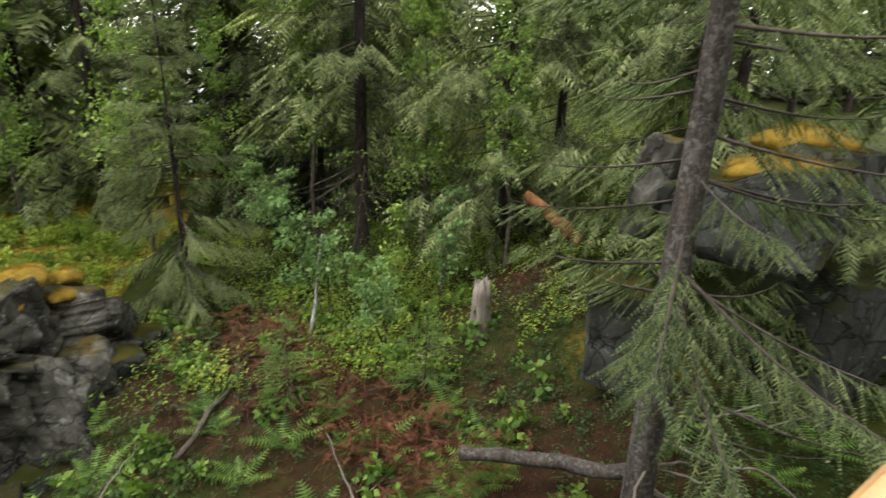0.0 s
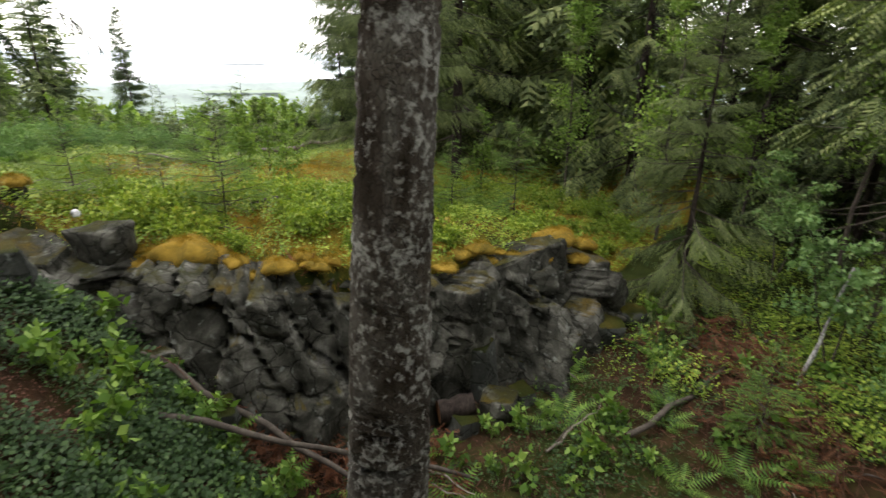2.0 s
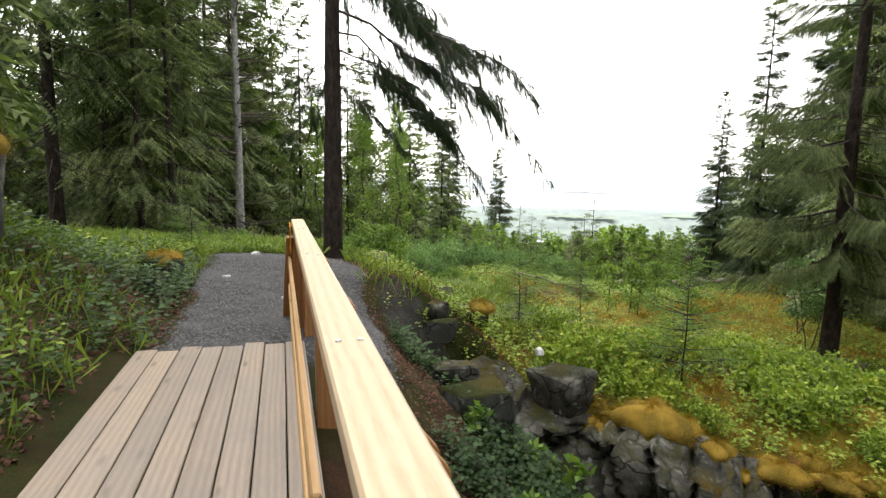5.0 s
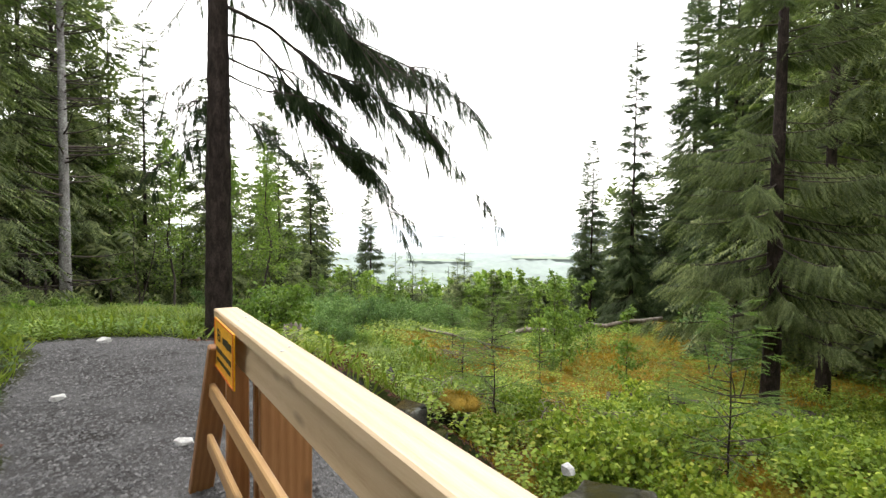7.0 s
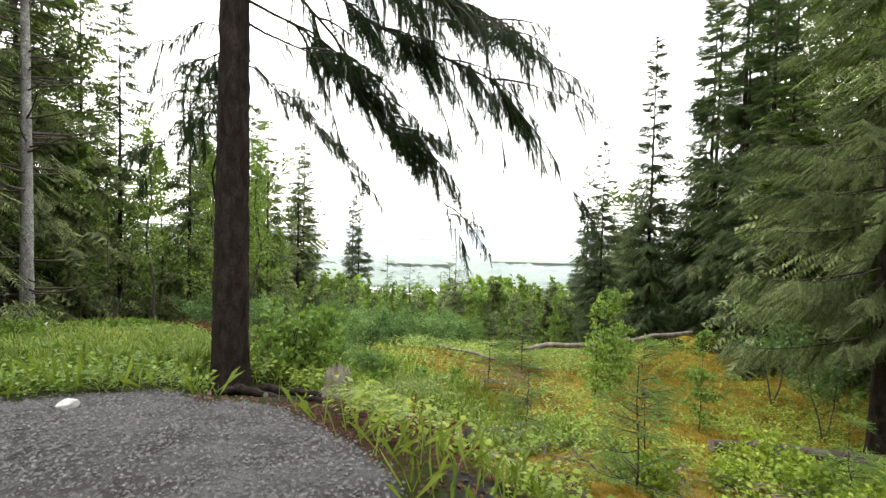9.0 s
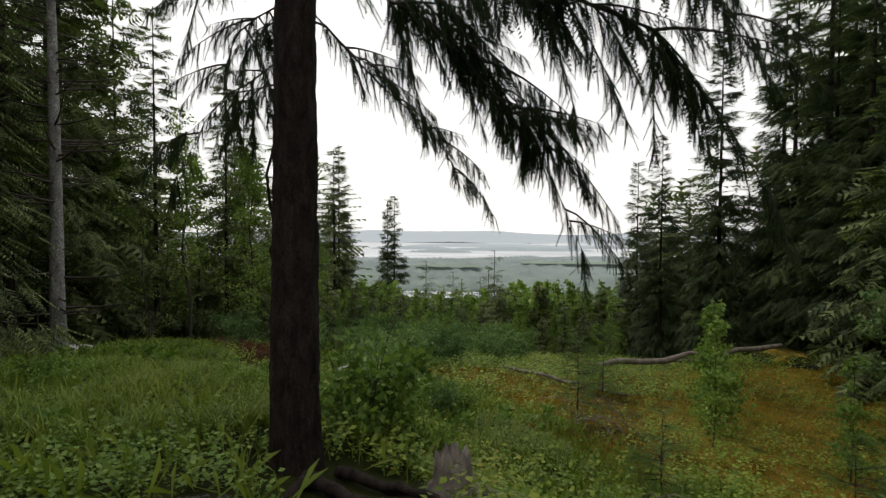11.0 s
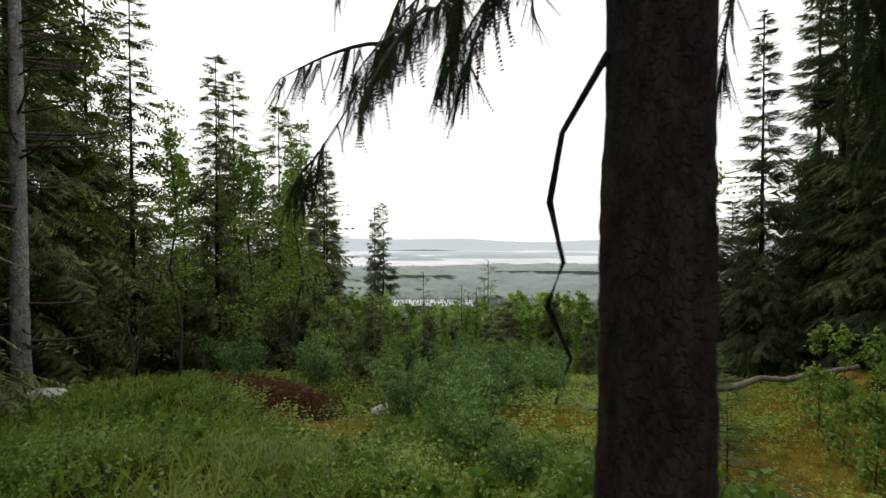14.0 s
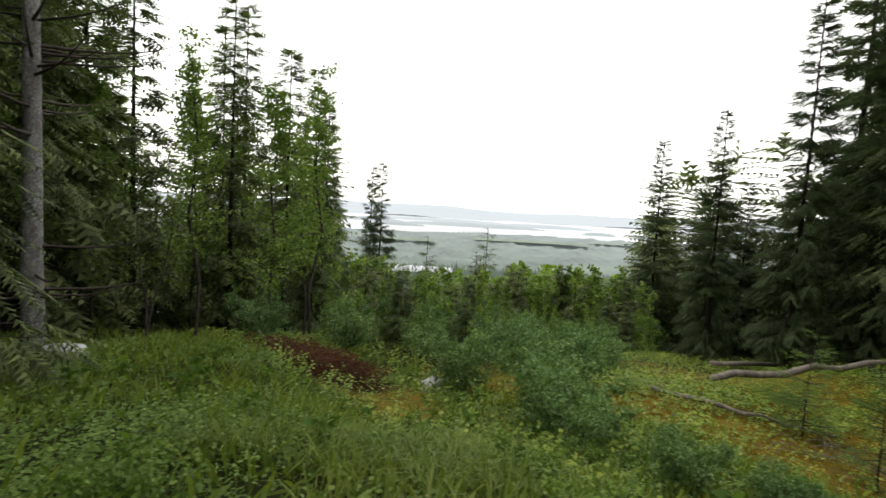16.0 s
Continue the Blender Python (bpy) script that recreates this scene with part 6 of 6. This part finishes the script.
def sprig(n=8, seed=1):
    g_ = np.random.default_rng(seed)
    V, F_ = [], []
    for i in range(n):
        a, z = g_.uniform(0, 6.28), g_.uniform(0.15, 1.0)
        c0 = np.array([0.3 * z * math.cos(a * 1.7), 0.3 * z * math.sin(a * 1.7), z])
        R_ = rot_frames(np.array([[math.cos(a), math.sin(a), g_.uniform(-0.4, 0.5)]]), np.array([g_.uniform(-0.6, 0.6)]))[0]
        o = len(V)
        V += list((LEAF * (0.25, 0.25, 0.25)) @ R_.T + c0)
        F_.append((o, o + 1, o + 2, o + 3))
    return np.array(V), np.array(F_)


SPRIG, SPRIG_F = sprig()
BLADE = np.array([(-0.02, 0, 0), (0.02, 0, 0), (0.015, 0.75, 0.16), (0.0, 1.0, 0.36), (-0.015, 0.75, 0.16)])
BLADE_F = np.array([(0, 1, 2, 4), (4, 2, 3, 3)])
BLADE_Q = np.array([(-0.022, 0, 0), (0.022, 0, 0), (0.012, 0.8, 0.2), (-0.004, 1.05, 0.42)])
BLADE_QF = np.array([(0, 1, 2, 3)])


def tall_tuft(n=13, seed=5):
    """Long drooping blades from one root, one high along y."""
    g_ = random.Random(seed)
    V, F_ = [], []
    for i in range(n):
        a, lean_, s_ = i * 2.4 + g_.uniform(-0.3, 0.3), g_.uniform(0.05, 0.5), g_.uniform(0.6, 1.0)
        prof = [(0.0, 0.0, 0.013), (0.5, 0.06 + 0.3 * lean_, 0.013), (0.82, 0.2 + 0.6 * lean_, 0.01), (0.78, 0.38 + 0.95 * lean_, 0.002)]
        o = len(V)
        for up_, out__, w_ in prof:
            for sg in (-1, 1):
                V.append((s_ * out__ * math.cos(a) - sg * w_ * math.sin(a), s_ * up_, s_ * out__ * math.sin(a) + sg * w_ * math.cos(a)))
        F_ += [(o + 2 * j, o + 2 * j + 1, o + 2 * j + 3, o + 2 * j + 2) for j in range(3)]
    return np.array(V), np.array(F_)


TALL, TALL_F = tall_tuft()


def cover(name, label, category, mat, n_, box, keep, tv, tf, size, seed, upright=0.35, lift=0.0):
    g_ = np.random.default_rng(seed)
    x, y = g_.uniform(box[0], box[1], n_), g_.uniform(box[2], box[3], n_)
    k = g_.uniform(0, 1, n_) < keep(x, y)
    x, y = x[k], y[k]
    m_ = len(x)
    P = np.stack([x, y, land(x, y) + lift], -1)
    if tv is SPRIG:
        a = g_.uniform(0, 6.28, m_)
        R_ = rot_frames(np.stack([np.cos(a), np.sin(a), 0 * a], -1), 0 * a)
    else:
        R_ = rot_frames(np.stack([g_.normal(0, upright, m_), g_.normal(0, upright, m_), np.ones(m_)], -1), g_.uniform(0, 6.28, m_))
    V, F_ = strew(tv, tf, P, R_, g_.uniform(*size, m_))
    return tagged(new(name, mesh_np(name, V, F_, mat)), label, category, kind="stuff")


def off_rock(x, y):
    w = wall_side(x, y)
    return np.where((w > -0.1) & (w < 0.75) & (y < 9.6), 0.0, 1.0)


def off_path(x, y):
    return smooth01(0.8, 1.15, np.hypot((x + 12.75) / 0.85, (y - 0.12) / 0.6)) * (1 - np.clip(in_gravel(x, y) * 1.6, 0, 1)) * np.where((y < -0.7) & (y > -2.25) & (x > -7.0), 0.0, 1.0)


def patchy(x, y, s=0.9, seed=0.0, bias=0.5):
    return np.clip(bias + 0.8 * wob(x, y, s, seed), 0, 1)


cover("bilberry_shrubs", "low bilberry shrubs on the mossy ledge", "shrub", G_BERRY, 25000, (-19, -4, 0.2, 14), lambda x, y: np.maximum(smooth01(0.15, -0.3, wall_side(x, y)), x < -9.3) * patchy(x, y, 1.3, 1, 0.4) * off_path(x, y) * (1 - 0.72 * smooth01(-12.5, -14.5, x) * smooth01(2.2, 3.4, y)), SPRIG, SPRIG_F, (0.14, 0.3), 1)
# the darker leaves on bank and gully floor stand for the shade there
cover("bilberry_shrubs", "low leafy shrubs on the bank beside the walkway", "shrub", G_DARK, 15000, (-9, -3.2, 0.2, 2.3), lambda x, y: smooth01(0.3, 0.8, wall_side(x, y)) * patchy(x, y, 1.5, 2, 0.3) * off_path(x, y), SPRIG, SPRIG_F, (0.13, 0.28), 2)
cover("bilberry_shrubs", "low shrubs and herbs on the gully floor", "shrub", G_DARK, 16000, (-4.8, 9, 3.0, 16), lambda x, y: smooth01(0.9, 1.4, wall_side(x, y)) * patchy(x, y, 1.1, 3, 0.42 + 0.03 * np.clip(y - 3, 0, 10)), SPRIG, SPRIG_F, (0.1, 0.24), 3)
cover("bilberry_shrubs", "light-green bilberry shrubs up the gully's far bank", "shrub", G_BERRY, 15000, (-3.5, 8, 7.4, 14), lambda x, y: patchy(x, y, 1.2, 13, 0.5), SPRIG, SPRIG_F, (0.12, 0.3), 15)
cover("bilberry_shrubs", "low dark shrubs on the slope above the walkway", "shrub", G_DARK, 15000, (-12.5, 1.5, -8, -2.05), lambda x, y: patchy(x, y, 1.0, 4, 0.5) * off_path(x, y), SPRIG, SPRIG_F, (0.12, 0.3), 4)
cover("bilberry_shrubs", "light-green bilberry shrubs on the slope above the walkway", "shrub", G_BERRY, 11000, (-12.5, 1.5, -8, -2.4), lambda x, y: patchy(x, y, 0.8, 5, 0.4) * off_path(x, y), SPRIG, SPRIG_F, (0.12, 0.3), 17)
cover("bilberry_shrubs", "low shrubs spreading down the open slope", "shrub", G_BERRY, 20000, (-42, -18, 1, 30), lambda x, y: patchy(x, y, 0.5, 5, 0.6), SPRIG, SPRIG_F, (0.2, 0.42), 5)
cover("bilberry_shrubs", "low green undergrowth in the wood", "shrub", G_BERRY, 12000, (-22, 12, 13, 32), lambda x, y: patchy(x, y, 0.4, 6, 0.5), SPRIG, SPRIG_F, (0.2, 0.42), 6)
cover("moss_tufts", "golden moss over the ledge", "moss", G_MOSS, 150000, (-22, -4.3, 1.5, 19), lambda x, y: smooth01(0.1, -0.2, wall_side(x, y)) * patchy(x, y, 0.75, 9, 0.6), TUFT, TUFT_F, (0.04, 0.09), 7, 0.5)
cover("grass", "lush green grass beside the path", "grass", G_GRASS, 52000, (-31, -12.2, -7, 5.0), lambda x, y: patchy(x, y, 1.3, 11, 0.55) * off_path(x, y) * no_heap(x, y) * smooth01(-31, -22, x) ** 0.5, BLADE_Q, BLADE_QF, (0.07, 0.33), 8, 0.7)
cover("grass", "grass tufts on the slope above the walkway", "grass", G_GRASS, 8000, (-13, -3, -5, -2.1), lambda x, y: patchy(x, y, 1.4, 12, 0.3) * off_path(x, y), BLADE_Q, BLADE_QF, (0.08, 0.22), 9, 0.6)
cover("grass", "tall grass below the spruce", "grass", G_GRASS, 16000, (-19, -9.6, 0.0, 5.5), lambda x, y: patchy(x, y, 1.2, 13, 0.5) * off_path(x, y) * smooth01(0.8, 1.2, np.hypot((x + 11.6) / 1.5, (y - 1.2) / 1.2)) * smooth01(4.0, 2.2, y + 0.4 * (x + 13)), BLADE_Q, BLADE_QF, (0.1, 0.27), 10, 0.4)
cover("grass", "tall drooping grass tufts in the meadow", "grass", G_GRASS, 3800, (-19, -13.6, -5, 3.6), lambda x, y: patchy(x, y, 1.1, 17, 0.3) * off_path(x, y) * no_heap(x, y) * smooth01(-13.4, -14.4, x), TALL, TALL_F, (0.22, 0.46), 18, 0.12)
cover("leafy_weeds", "leafy green weeds among the grass", "weeds", G_BIRCH, 26000, (-27, -12.3, -5, 5), lambda x, y: patchy(x, y, 1.0, 14, 0.45) * off_path(x, y) * no_heap(x, y), SPRIG, SPRIG_F, (0.1, 0.24), 11)
PEB = np.array([(1, 0, 0), (0, 1, 0), (-1, 0, 0), (0, -1, 0), (0.1, 0.1, 0.7)], float)
PEB_F = np.array([(0, 1, 4), (1, 2, 4), (2, 3, 4), (3, 0, 4)])
GRIT = solid("crushed_stone", [(0.3, (0.05, 0.05, 0.055)), (0.55, (0.1, 0.098, 0.1)), (0.75, (0.24, 0.24, 0.24))], 35, 150, 0.85, 0.4, 0.004, (1, 1, 1), True)
cover("leaf_litter", "brown leaf and bark litter beside the planks", "litter", BROWN_TWIG, 9000, (-9.5, 0, -3.4, -1.95), lambda x, y: 0.9 * off_path(x, y), PEB[:, [0, 2, 1]] * (1, 1, -1), PEB_F, (0.008, 0.026), 14, 0.6, 0.004)
cover("needle_litter", "reddish-brown fallen needles and twigs on the gully floor", "litter", BROWN_TWIG, 30000, (-5.5, 4.5, 2.2, 10), lambda x, y: smooth01(0.5, 0.9, wall_side(x, y)) * patchy(x, y, 0.9, 16, 0.5), BLADE_Q * (0.5, 1, 1), BLADE_QF, (0.04, 0.14), 16, 1.6, 0.01)
cover("gravel_stones", "loose grey crushed stone on the path", "gravel", GRIT, 38000, (-13.2, -6.6, -2.5, 0.6), lambda x, y: in_gravel(x, y), PEB[:, [0, 2, 1]] * (1, 1, -1), PEB_F, (0.005, 0.017), 12, 0.25, 0.002)
cover("bark_chips", "scraps of bark and soil crumbs on the bank", "litter", BROWN_TWIG, 40000, (-12.5, 1, -0.7, 3), lambda x, y: 0.8 * off_path(x, y), PEB[:, [0, 2, 1]] * (1, 1, -1), PEB_F, (0.006, 0.02), 13, 0.6, 0.002)

# a dead bough hanging beside the path spruce
hang = np.array([-0.14, -0.13, 0]) + np.array([(-13.4, -0.02, 2.2), (-13.57, -0.05, 1.97), (-13.68, 0.0, 1.74), (-13.65, 0.04, 1.52), (-13.69, 0.0, 1.36), (-13.62, 0.05, 1.17), (-13.66, 0.01, 1.0)])
ob = thing("dead_bough", "dark dead bough hanging beside the spruce trunk", "branch")
part_me("stem", mesh_np("stem", *tubes(hang[None], np.array([[0.014, 0.011, 0.014, 0.009, 0.012, 0.007, 0.004]]), 7), BARK_SPRUCE, True), ob)
